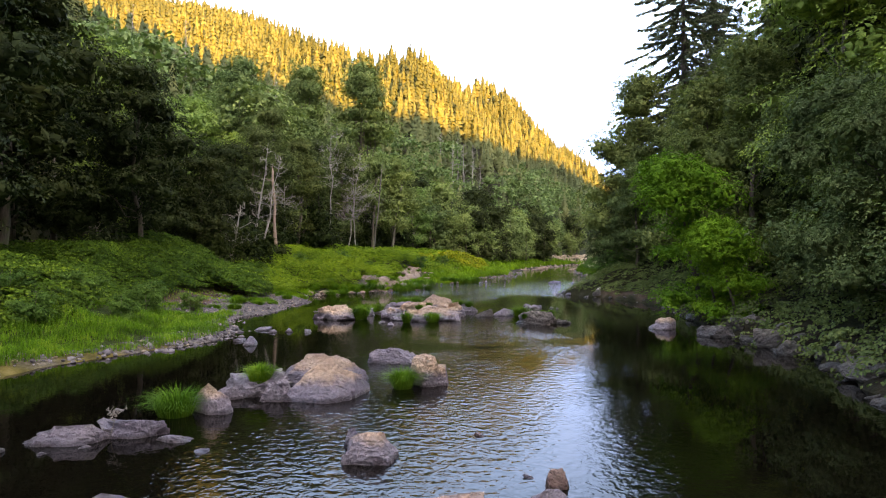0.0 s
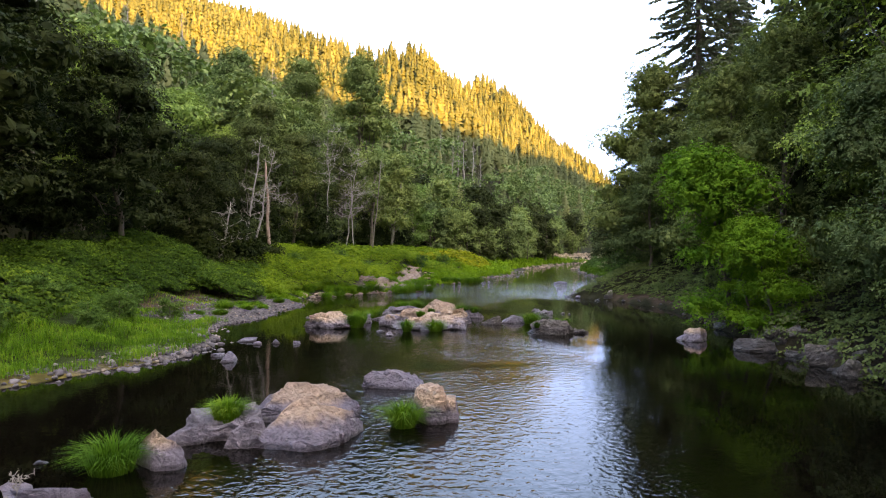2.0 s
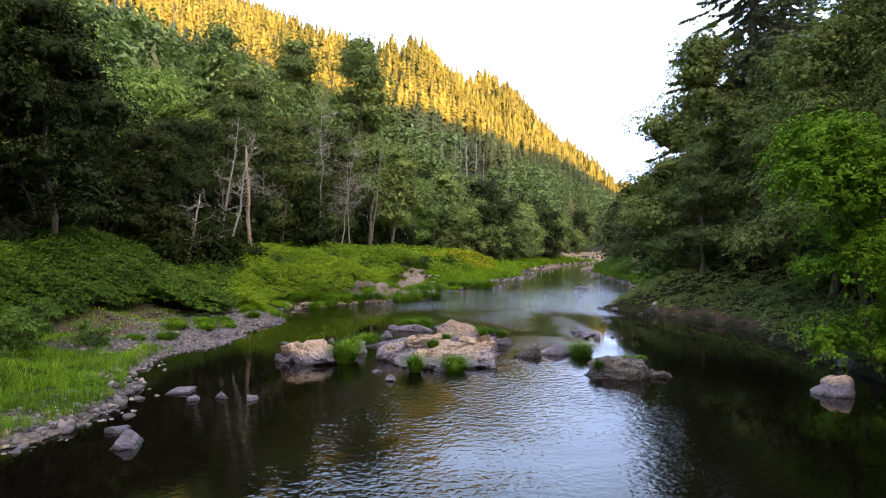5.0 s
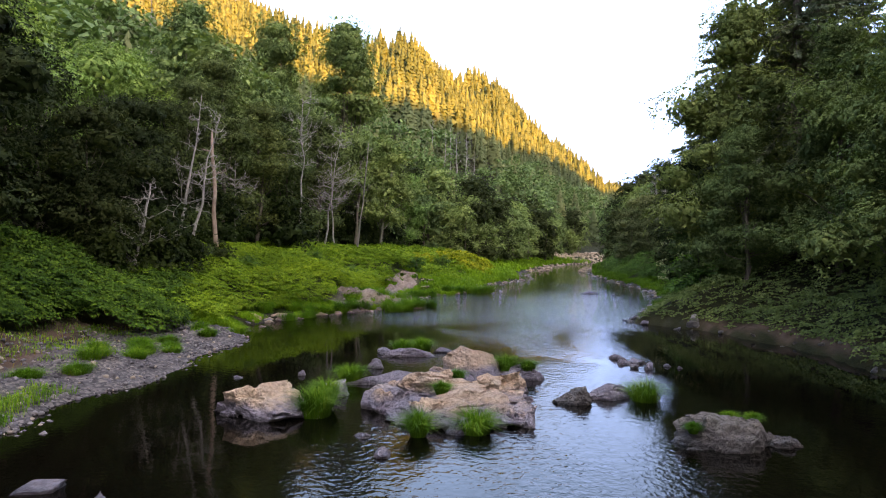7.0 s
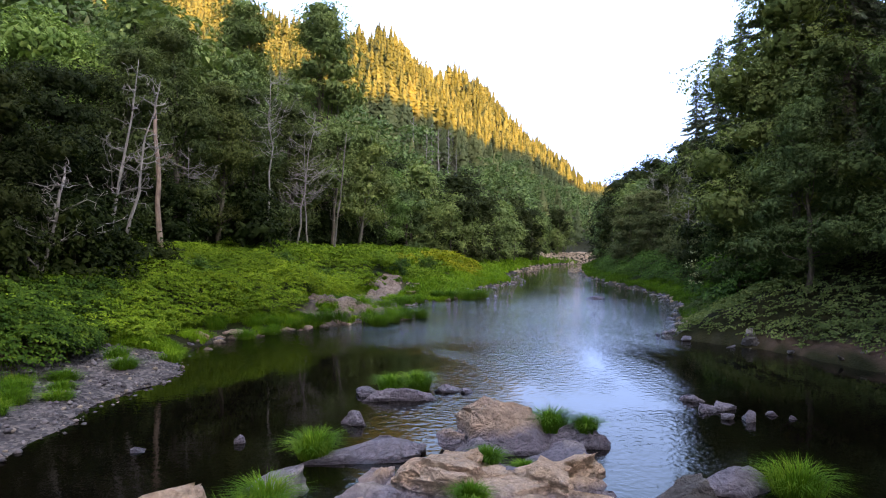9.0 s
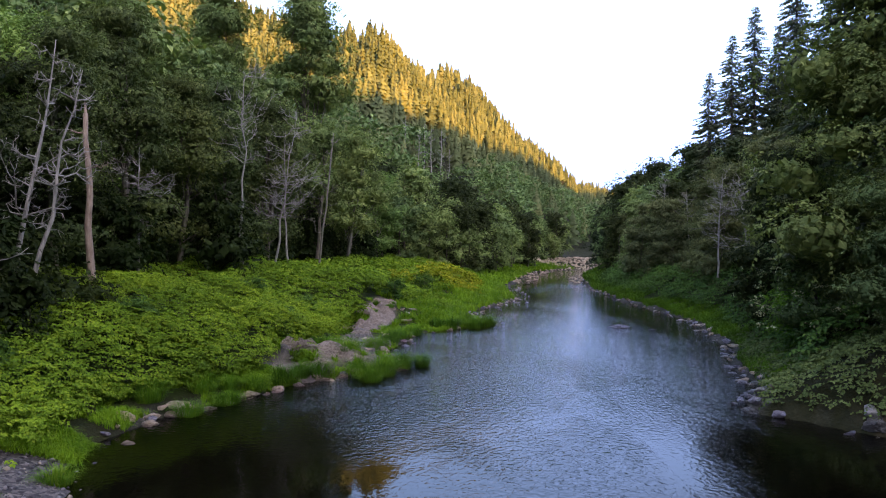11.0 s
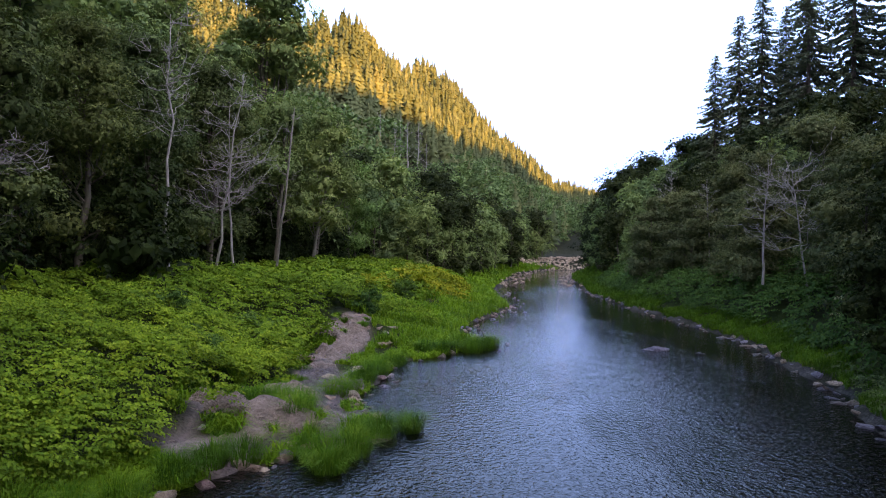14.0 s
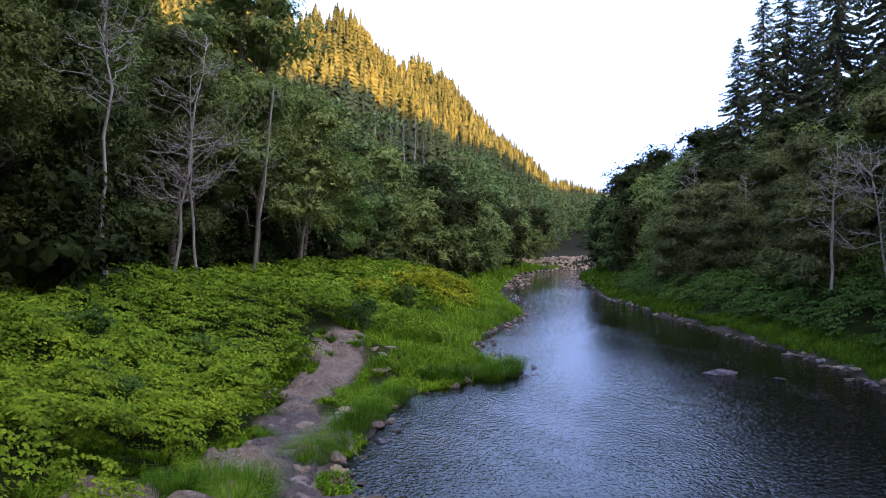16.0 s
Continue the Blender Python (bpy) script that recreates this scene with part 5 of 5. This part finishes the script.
thicket("bank_shrubs", "leafy shrubs above the grassy bank", 66000, 50, 110, 1.5, 8, "right", 1.9, 0.20, COVER, 91, cut=0.12, cell=1.6)
thicket("near_creepers", "dark green low shrubs above the bank rocks", 34000, 4, 36, -0.15, 7, "right", 0.9, 0.14, MAPLE_MID, 95)


# ---- trees ----
USED = {}


def place(tree, x, y, s=1.0, turn=0.0, dz=0.0):
    """Puts the tree itself the first time, then copies of it."""
    at = pose(x, y, float(height(x, y)) + dz, 0, 0, turn)
    if tree not in USED:
        USED[tree] = s
        tree.matrix_basis = at @ Matrix.Scale(s, 4)
        return tree
    return copy_thing(tree, at @ Matrix.Scale(s / USED[tree], 4))


dark_a = broadleaf("maple_tree", "large maple with a dense low crown, shade put into its green", 1, 16, 5.2, 1.2, 175, 1.15, 84, 0.26, MAPLE_SHADED, BARK, "round", flat=0.4)
dark_b = broadleaf("maple_tree", "tall maple with layered foliage, shade put into its green", 2, 18, 4.6, 1.0, 180, 1.1, 84, 0.26, MAPLE_SHADED, BARK, "tall", flat=0.4)
alder_n = broadleaf("alder_tree", "green alder with a fine-leaved uneven crown", 19, 15, 3.5, 2.6, 120, 0.95, 140, 0.15, ALDER_SHADED, BARK, "tall", limbs=26, flat=0.5)
alder_a = broadleaf("alder_tree", "green alder with an open uneven crown", 3, 15, 3.4, 3.2, 100, 0.95, 70, 0.22, ALDER, BARK, "tall", limbs=26, flat=0.5)
alder_b = broadleaf("alder_tree", "slender green alder with sparse upper branches", 4, 13, 2.6, 3.5, 70, 0.88, 70, 0.22, ALDER, BARK, "tall", lean=0.9, limbs=26, flat=0.5)
alder_c = broadleaf("alder_tree", "green alder with a rounded crown", 5, 11, 3.0, 2.0, 80, 0.95, 105, 0.17, ALDER_FRESH, BARK_PALE, "round", limbs=24, flat=0.5)
leaning = broadleaf("alder_tree", "pale green alder on a leaning forked trunk", 6, 11.5, 3.0, 4.0, 70, 0.9, 70, 0.24, ALDER_PALE, BARK_PALE, "round", lean=2.0, limbs=24, flat=0.45)
cotton = broadleaf("cottonwood_tree", "very tall cottonwood with a ragged columnar crown", 7, 27, 6.0, 6.5, 250, 1.35, 70, 0.27, ALDER, BARK, "tall", limbs=30, flat=0.5)
bush_a = broadleaf("bush", "rounded understorey bush with canopy shade put into its green", 8, 3.2, 1.9, 0.1, 34, 0.65, 49, 0.20, UNDER_SHADED, BARK, "bush", limbs=8)
bright = broadleaf("maple_tree", "bright green young maple overhanging the water", 9, 7.0, 2.2, 0.4, 120, 0.62, 140, 0.13, BRIGHT, BARK, "round", lean=-1.7, flat=0.42)
bush_b = broadleaf("bush", "light green leafy bush on the grassy bank", 21, 2.3, 1.5, 0.1, 40, 0.45, 91, 0.12, BRIGHT, BARK, "bush", limbs=8)
willow_a = broadleaf("willow_tree", "grey-green willow hanging over the bank rocks", 10, 8.0, 3.1, 0.5, 170, 0.78, 168, 0.115, WILLOW, BARK, "bush", flat=0.5)
near_maple = broadleaf("maple_tree", "dark green maple on the steep bank", 11, 15, 4.4, 1.0, 205, 1.0, 112, 0.17, MAPLE_MID, BARK, "tall", flat=0.42)
near_alder = broadleaf("alder_tree", "mid-green alder on the steep bank", 12, 13, 3.4, 1.5, 160, 0.85, 140, 0.14, ALDER_FRESH, BARK, "tall", flat=0.5)
slope_alder = broadleaf("alder_tree", "grey-green alder leafy down to the bank", 25, 14, 4.0, 0.6, 150, 1.05, 84, 0.20, SLOPE, BARK, "bush", flat=0.45)
slope_maple = broadleaf("maple_tree", "dull olive maple leafy down to the bank", 26, 13, 3.8, 0.5, 130, 1.1, 77, 0.22, SLOPE, BARK, "round", flat=0.4)
far_alder = broadleaf("alder_tree", "distant green alder on the river bank", 15, 12, 3.3, 1.2, 62, 1.15, 35, 0.42, ALDER, BARK, "round", limbs=5, flat=0.45)
far_maple = broadleaf("maple_tree", "distant maple on the river bank, shade put into its green", 16, 14, 3.8, 1.2, 70, 1.25, 35, 0.45, MAPLE_SHADED, BARK, "tall", limbs=5, flat=0.4)
far_pale = broadleaf("alder_tree", "distant pale green alder above the river", 17, 11, 3.2, 1.0, 60, 1.1, 35, 0.42, ALDER_PALE, BARK, "round", limbs=5, flat=0.45)
spruce = conifer("spruce_tree", "tall dark spruce with drooping branches", 13, 30, 6.2, 4.0, NEEDLE, BARK, 0.97, 0.32, 42)
far_spruce = conifer("spruce_tree", "tall distant spruce on the wooded slope", 18, 30, 5.6, 3.0, NEEDLE, BARK, 0.97, 0.42, 26)
fir = conifer("fir_tree", "straight dark fir with a pointed open crown", 14, 25, 4.6, 4.0, NEEDLE, BARK, 0.97, 0.40, 28)

trng = np.random.default_rng(77)
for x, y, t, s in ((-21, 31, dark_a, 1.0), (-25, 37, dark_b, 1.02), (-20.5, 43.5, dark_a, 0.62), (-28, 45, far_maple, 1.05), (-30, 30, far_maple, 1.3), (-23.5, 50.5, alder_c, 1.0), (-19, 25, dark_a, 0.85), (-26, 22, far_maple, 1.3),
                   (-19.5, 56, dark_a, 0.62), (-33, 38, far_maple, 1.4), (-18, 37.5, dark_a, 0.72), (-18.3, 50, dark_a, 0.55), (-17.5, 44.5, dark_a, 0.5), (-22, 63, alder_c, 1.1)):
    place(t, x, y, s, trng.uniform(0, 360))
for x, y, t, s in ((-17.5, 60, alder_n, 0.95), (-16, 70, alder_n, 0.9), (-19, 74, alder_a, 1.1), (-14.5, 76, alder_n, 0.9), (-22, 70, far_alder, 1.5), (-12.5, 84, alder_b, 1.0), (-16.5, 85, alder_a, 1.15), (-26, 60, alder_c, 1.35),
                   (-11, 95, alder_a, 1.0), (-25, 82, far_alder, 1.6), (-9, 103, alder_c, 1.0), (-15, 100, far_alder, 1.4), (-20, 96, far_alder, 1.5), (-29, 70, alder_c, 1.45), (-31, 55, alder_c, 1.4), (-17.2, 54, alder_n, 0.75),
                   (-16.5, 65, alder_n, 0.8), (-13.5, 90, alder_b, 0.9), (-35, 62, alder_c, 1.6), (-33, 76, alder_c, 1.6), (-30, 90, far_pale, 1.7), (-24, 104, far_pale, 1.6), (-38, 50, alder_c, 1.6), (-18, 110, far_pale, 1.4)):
    place(t, x, y, s, trng.uniform(0, 360))
place(leaning, -10.8, 88.5, 1.0, -10)
place(cotton, -14.8, 91, 1.0, 20)
place(cotton, -21.5, 86, 0.92, 160)
place(cotton, -25, 72, 0.8, 250)
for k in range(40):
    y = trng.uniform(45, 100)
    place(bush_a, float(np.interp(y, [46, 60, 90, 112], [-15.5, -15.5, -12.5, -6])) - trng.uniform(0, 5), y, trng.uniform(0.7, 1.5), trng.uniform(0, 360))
field_bush = broadleaf("bush", "soft grey-green willow bush standing in knotweed", 29, 3.2, 1.9, 0.1, 60, 0.5, 70, 0.13, COVER, BARK, "bush", limbs=10)
for x, y, s in ((-9.5, 57.5, 0.42), (-12.5, 51, 0.45), (-9, 63, 0.4), (-5.0, 70, 0.45), (-3.2, 79.5, 0.5), (-11.5, 61, 0.42)):
    place(field_bush, x, y, s, trng.uniform(0, 360), 0.35)
for x, y, s in ((-12.4, 27.8, 0.42), (-11.6, 24.6, 0.3), (-13.6, 25.4, 0.45), (-12.6, 21.6, 0.36), (-13.4, 30.2, 0.42), (-11.4, 29.6, 0.28), (-14.0, 22.4, 0.4)):
    place(field_bush, x, y, s, trng.uniform(0, 360))
y = 108.0
while y < 215:
    for j in range(3):
        d = (3.5 if y < 180 else 8) + j * 6 + trng.uniform(0, 5)
        place((far_pale, far_alder, far_alder, far_maple)[int(trng.integers(4))], float(left_bank(min(y, 196))) - d, y + trng.uniform(-2, 2), trng.uniform(0.65, 1.0) * (1 + 0.12 * j), trng.uniform(0, 360))
    y += 4.6

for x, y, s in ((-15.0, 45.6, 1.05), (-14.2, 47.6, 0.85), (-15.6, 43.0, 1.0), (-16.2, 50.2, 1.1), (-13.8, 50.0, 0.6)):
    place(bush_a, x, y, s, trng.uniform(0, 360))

# standing dead trees on the knotweed side
place(dead_tree("snag", "broken brown snag with a splintered top", 501, 7.4, 0.35, SNAGWOOD, 1.0, 3, 0.55, True, 1.6), -14.7, 52.2, 1, 180)
place(dead_tree("dead_alder", "bare grey dead alder with two leaning stems", 502, 9.5, 1.3, DEAD, 1.8, 16, 0.4), -15.6, 48.6, 1, 20)
place(dead_tree("dead_alder", "bare grey dead alder with thin branches", 503, 8.5, 1.7, DEAD, 1.6, 14, 0.4), -15.0, 48.2, 1, 10)
place(dead_tree("dead_alder", "crooked grey dead tree with tangled branches", 504, 4.6, 1.0, DEAD, 2.2, 16, 0.25, True), -15.6, 44.2, 1, 40)
place(dead_tree("dead_alder", "tall dead alder with a bare spreading top", 505, 12.6, 0.3, DEAD, 2.6, 22, 0.55, False, 0.75), -14.0, 67.2, 1, 70)
place(dead_tree("snag", "short pale broken stub of a trunk", 506, 2.4, 0.05, BARK_PALE, 0.5, 0, 0.5, True, 2.2), -13.7, 66.5, 1, 0)
place(dead_tree("dead_alder", "grey dead alder with dense bare twigs", 507, 11.0, 1.6, DEAD, 2.6, 26, 0.35, False, 0.7), -13.2, 71.5, 1, -20)
place(dead_tree("dead_alder", "grey dead alder standing beside another", 508, 10.0, -0.3, DEAD, 2.4, 24, 0.35, False, 0.7), -12.4, 72.5, 1, 50)
place(dead_tree("dead_birch", "slender leaning pale dead trunk", 509, 10.8, 1.1, BARK_PALE, 1.5, 10, 0.3, True, 0.75), -11.6, 79.3, 1, 0)
place(dead_tree("dead_alder", "small bare grey dead tree", 510, 7.0, 0.2, DEAD, 2.2, 22, 0.4), -16.0, 58.5, 1, 110)
grey_fir = dead_tree("dead_fir", "grey dead fir standing on the lower slope", 511, 22, 0.2, DEAD, 2.4, 22, 0.25, False, 1.6)
for x, y, s in ((-3.5, 214, 1.0), (-7, 212, 0.9), (-0.5, 219, 1.05), (-11, 216, 0.85), (-5.5, 224, 0.9), (2, 226, 0.8), (-45, 150, 0.8), (-48, 156, 0.9), (-52, 152, 0.75), (-80, 150, 0.8), (-72, 160, 0.9), (-95, 140, 0.8), (-60, 175, 0.8)):
    place(grey_fir, x, y, s, trng.uniform(0, 360))

# wooded bank
place(bright, 9.95, 28.5, 0.92, 0)
place(bright, 10.3, 26.2, 0.55, -10)
place(bright, 10.1, 27.6, 0.5, 10)
for x, y, t, s in ((11.2, 15.5, willow_a, 0.85), (11.4, 19.5, willow_a, 0.8), (12.5, 23, willow_a, 0.95), (11.4, 10.5, willow_a, 0.95), (13.5, 32.5, near_maple, 0.75), (12.8, 36.5, near_maple, 0.75), (14.8, 27.5, near_alder, 1.15), (15.5, 20, near_alder, 1.2),
                   (16, 13, near_alder, 1.2), (13.0, 50.5, near_maple, 0.98), (11.6, 46.8, near_maple, 0.5), (14.6, 44.5, near_maple, 0.72), (15.8, 39, near_maple, 0.85), (18.5, 33, far_maple, 1.25), (19.5, 25, far_alder, 1.4), (20, 17, far_maple, 1.35), (20, 42, far_alder, 1.2), (23, 34, far_alder, 1.4),
                   (18.5, 57.5, alder_a, 0.8), (12.8, 56, dark_a, 0.5), (14.5, 6, far_alder, 0.9), (19, 6, far_maple, 1.2)):
    place(t, x, y, s, trng.uniform(0, 360))
place(spruce, 16.6, 52.3, 1.0, 0)
place(bush_b, 11.8, 54.5, 1.0, 0)
place(bush_b, 12.6, 56.2, 0.8, 120)
blossom_bush = broadleaf("bush", "tall grey-green shrub with sprays of faded pale blossom", 23, 5.2, 2.0, 0.4, 60, 0.5, 70, 0.10, WILLOW, BARK, "bush", limbs=10)
brng = np.random.default_rng(24)
bt, ba = brng.random(60), brng.random(60) * 6.28
bc = np.stack([np.cos(ba) * 2.1 * np.sqrt(1 - bt ** 2), np.sin(ba) * 2.1 * np.sqrt(1 - bt ** 2), 0.7 + 4.5 * bt], -1)
part("blossoms", mesh_np("blossoms", *clump_leaves(brng, bc, np.full(60, 0.2), 22, 0.07, 0.05), BLOSSOM), blossom_bush, "faded cream blossom sprays")
place(blossom_bush, 11.6, 52.4, 1.0, 0)
place(blossom_bush, 13.4, 58.5, 0.9, 100)
place(dead_tree("driftwood", "small bare driftwood branch caught on river rocks", 530, 0.8, 0.35, DEAD, 0.5, 7, 0.3, False, 0.35), -4.55, 11.8, 0.4, 0, 0.12 - float(height(-4.55, 11.8)))
place(far_spruce, 21.5, 59, 0.9, 100)
place(fir, 24, 50, 1.05, 30)
place(fir, 22, 38, 1.1, 200)
place(fir, 25, 28, 1.0, 60)
for x, y, t, s in ((37, 114, fir, 1.0), (33.5, 113, fir, 0.85), (41, 116, fir, 1.12), (45, 113, far_spruce, 1.05), (50, 112, far_spruce, 1.1), (55, 110, fir, 1.2), (47, 121, fir, 1.0), (58, 104, far_spruce, 1.0)):
    place(t, x, y, s, trng.uniform(0, 360))
y = 56.0
while y < 185:
    for j in range(4 if y < 80 else 3):
        d = 5.0 + j * 5.5 + trng.uniform(-1.5, 1.5)
        t = ((slope_alder, slope_maple, slope_alder, slope_maple, slope_alder) if y < 100 and j < 2 else (far_pale, far_alder, far_maple, far_alder, far_maple))[int(trng.integers(5))]
        place(t, float(right_bank(min(y, 176))) + d, y + trng.uniform(-2, 2), (0.58, 0.66, 0.75, 0.85)[j] * (1.25 if y > 115 else 1.0) * trng.uniform(0.85, 1.15), trng.uniform(0, 360))
    y += 4.4
for x, y, s, lab in ((17.5, 74, 0.7, 0), (24.5, 104, 0.8, 1), (21, 88, 0.6, 2)):
    place(dead_tree("dead_alder", "bare grey dead alder among green trees", 520 + lab, 10, 0.4, DEAD, 2.4, 22, 0.35), x, y, s, 60 * lab, 2.0)

place(dead_tree("dead_alder", "grey dead alder with a wide tangle of bare limbs", 524, 7.0, 0.9, DEAD, 4.0, 26, 0.3, False, 0.7), 19.0, 72.0, 1, 150, 0.5)

for x, y, s in ((36, 150, 1.2), (32.5, 145, 1.1), (40.5, 152, 1.25), (30, 139, 1.0), (44, 146, 1.2), (48, 150, 1.2)):
    place(far_maple, x, y, s, trng.uniform(0, 360))

# ---- woods on the hillsides ----
hrng = np.random.default_rng(99)


def far_conifer(rng, layers=11, sides=8):
    """A fir seen from far off: steep ragged skirts of branches one over the other."""
    v, f = [], []
    slim = rng.uniform(0.8, 1.15)
    for i in range(layers):
        t = i / layers
        r, z = 0.175 * slim * (1 - t) ** 0.9 + 0.010, 0.06 + 0.86 * t
        q, turn = len(v), rng.random() * 6.28
        v.append((rng.normal() * 0.006, rng.normal() * 0.006, z + 0.17 * (1.1 - t * 0.6)))
        for k in range(sides):
            a, rr = turn + (k + rng.uniform(-0.3, 0.3)) * 6.28 / sides, r * (rng.uniform(0.45, 0.7) if k % 2 else rng.uniform(0.9, 1.3))
            v.append((np.cos(a) * rr, np.sin(a) * rr, z - rng.uniform(-0.03, 0.05)))
        f += [(q, q + 1 + k, q + 1 + (k + 1) % sides) for k in range(sides)]
    return np.array(v), np.array(f)


def far_broadleaf(rng):
    t = rng.random(18)
    a, rho = rng.random(18) * 6.28, 0.34 * np.sqrt(np.clip(1 - (2 * t - 0.9) ** 2 * 0.8, 0.05, 1)) * np.sqrt(rng.uniform(0.2, 1, 18))
    cen = np.stack([rho * np.cos(a), rho * np.sin(a), 0.15 + 0.78 * t], -1)
    return clump_leaves(rng, cen, 0.15 * rng.uniform(0.7, 1.3, 18), 26, 0.058, 0.046, 0.7)


firs = [far_conifer(hrng) for k in range(10)]
domes = [far_broadleaf(hrng) for k in range(6)]


def woods(name, label, protos, places, heights, mat):
    p = Pile()
    for (x, y), h in zip(places, heights):
        v, f = protos[hrng.integers(len(protos))]
        a = hrng.random() * 6.28
        w = h * hrng.uniform(0.8, 1.25)
        q = np.stack([(v[:, 0] * np.cos(a) - v[:, 1] * np.sin(a)) * w, (v[:, 0] * np.sin(a) + v[:, 1] * np.cos(a)) * w, v[:, 2] * h], -1)
        p.add(q + np.array([x, y, float(height(x, y)) - 0.3]), f)
    me = p.mesh(name, mat, True)
    tone = np.concatenate([np.full(len(v), hrng.random()) for v in p.v]).astype(np.float32)
    me.attributes.new("tree_tone", 'FLOAT', 'POINT').data.foreach_set("value", tone)
    return tagged(new(name, me), label, "forest", kind="stuff")


spots, tall, dspots, dtall = [], [], [], []
for k in range(9000):
    bear = hrng.uniform(-1.5, 0.30)
    rt, rc = float(np.interp(bear, TOE_A, TOE_R)), float(np.interp(bear, CREST_A, CREST_R))
    u = math.sqrt(hrng.uniform(0.0, 1.12))
    r = rt + (rc - rt) * u
    th = math.atan(bear)
    x, y = r * math.sin(th), 2.5 + r * math.cos(th)
    if hrng.random() > min(1.0, (r * (rc - rt)) / (330 * 250)):
        continue
    if u < 0.30 and hrng.random() < 0.6:
        dspots.append((x, y))
        dtall.append(hrng.uniform(10, 18.5))
    else:
        spots.append((x, y))
        tall.append(hrng.uniform(9, 17) * (0.9 if u > 0.9 else 1.0))
woods("hill_fir_forest", "fir forest covering the hillside, its upper part in golden sun", firs, spots, tall, HILL_NEEDLE)
woods("hill_broadleaf_forest", "green broad-leaved woods on the shaded lower slope", domes, dspots, dtall, ALDER)
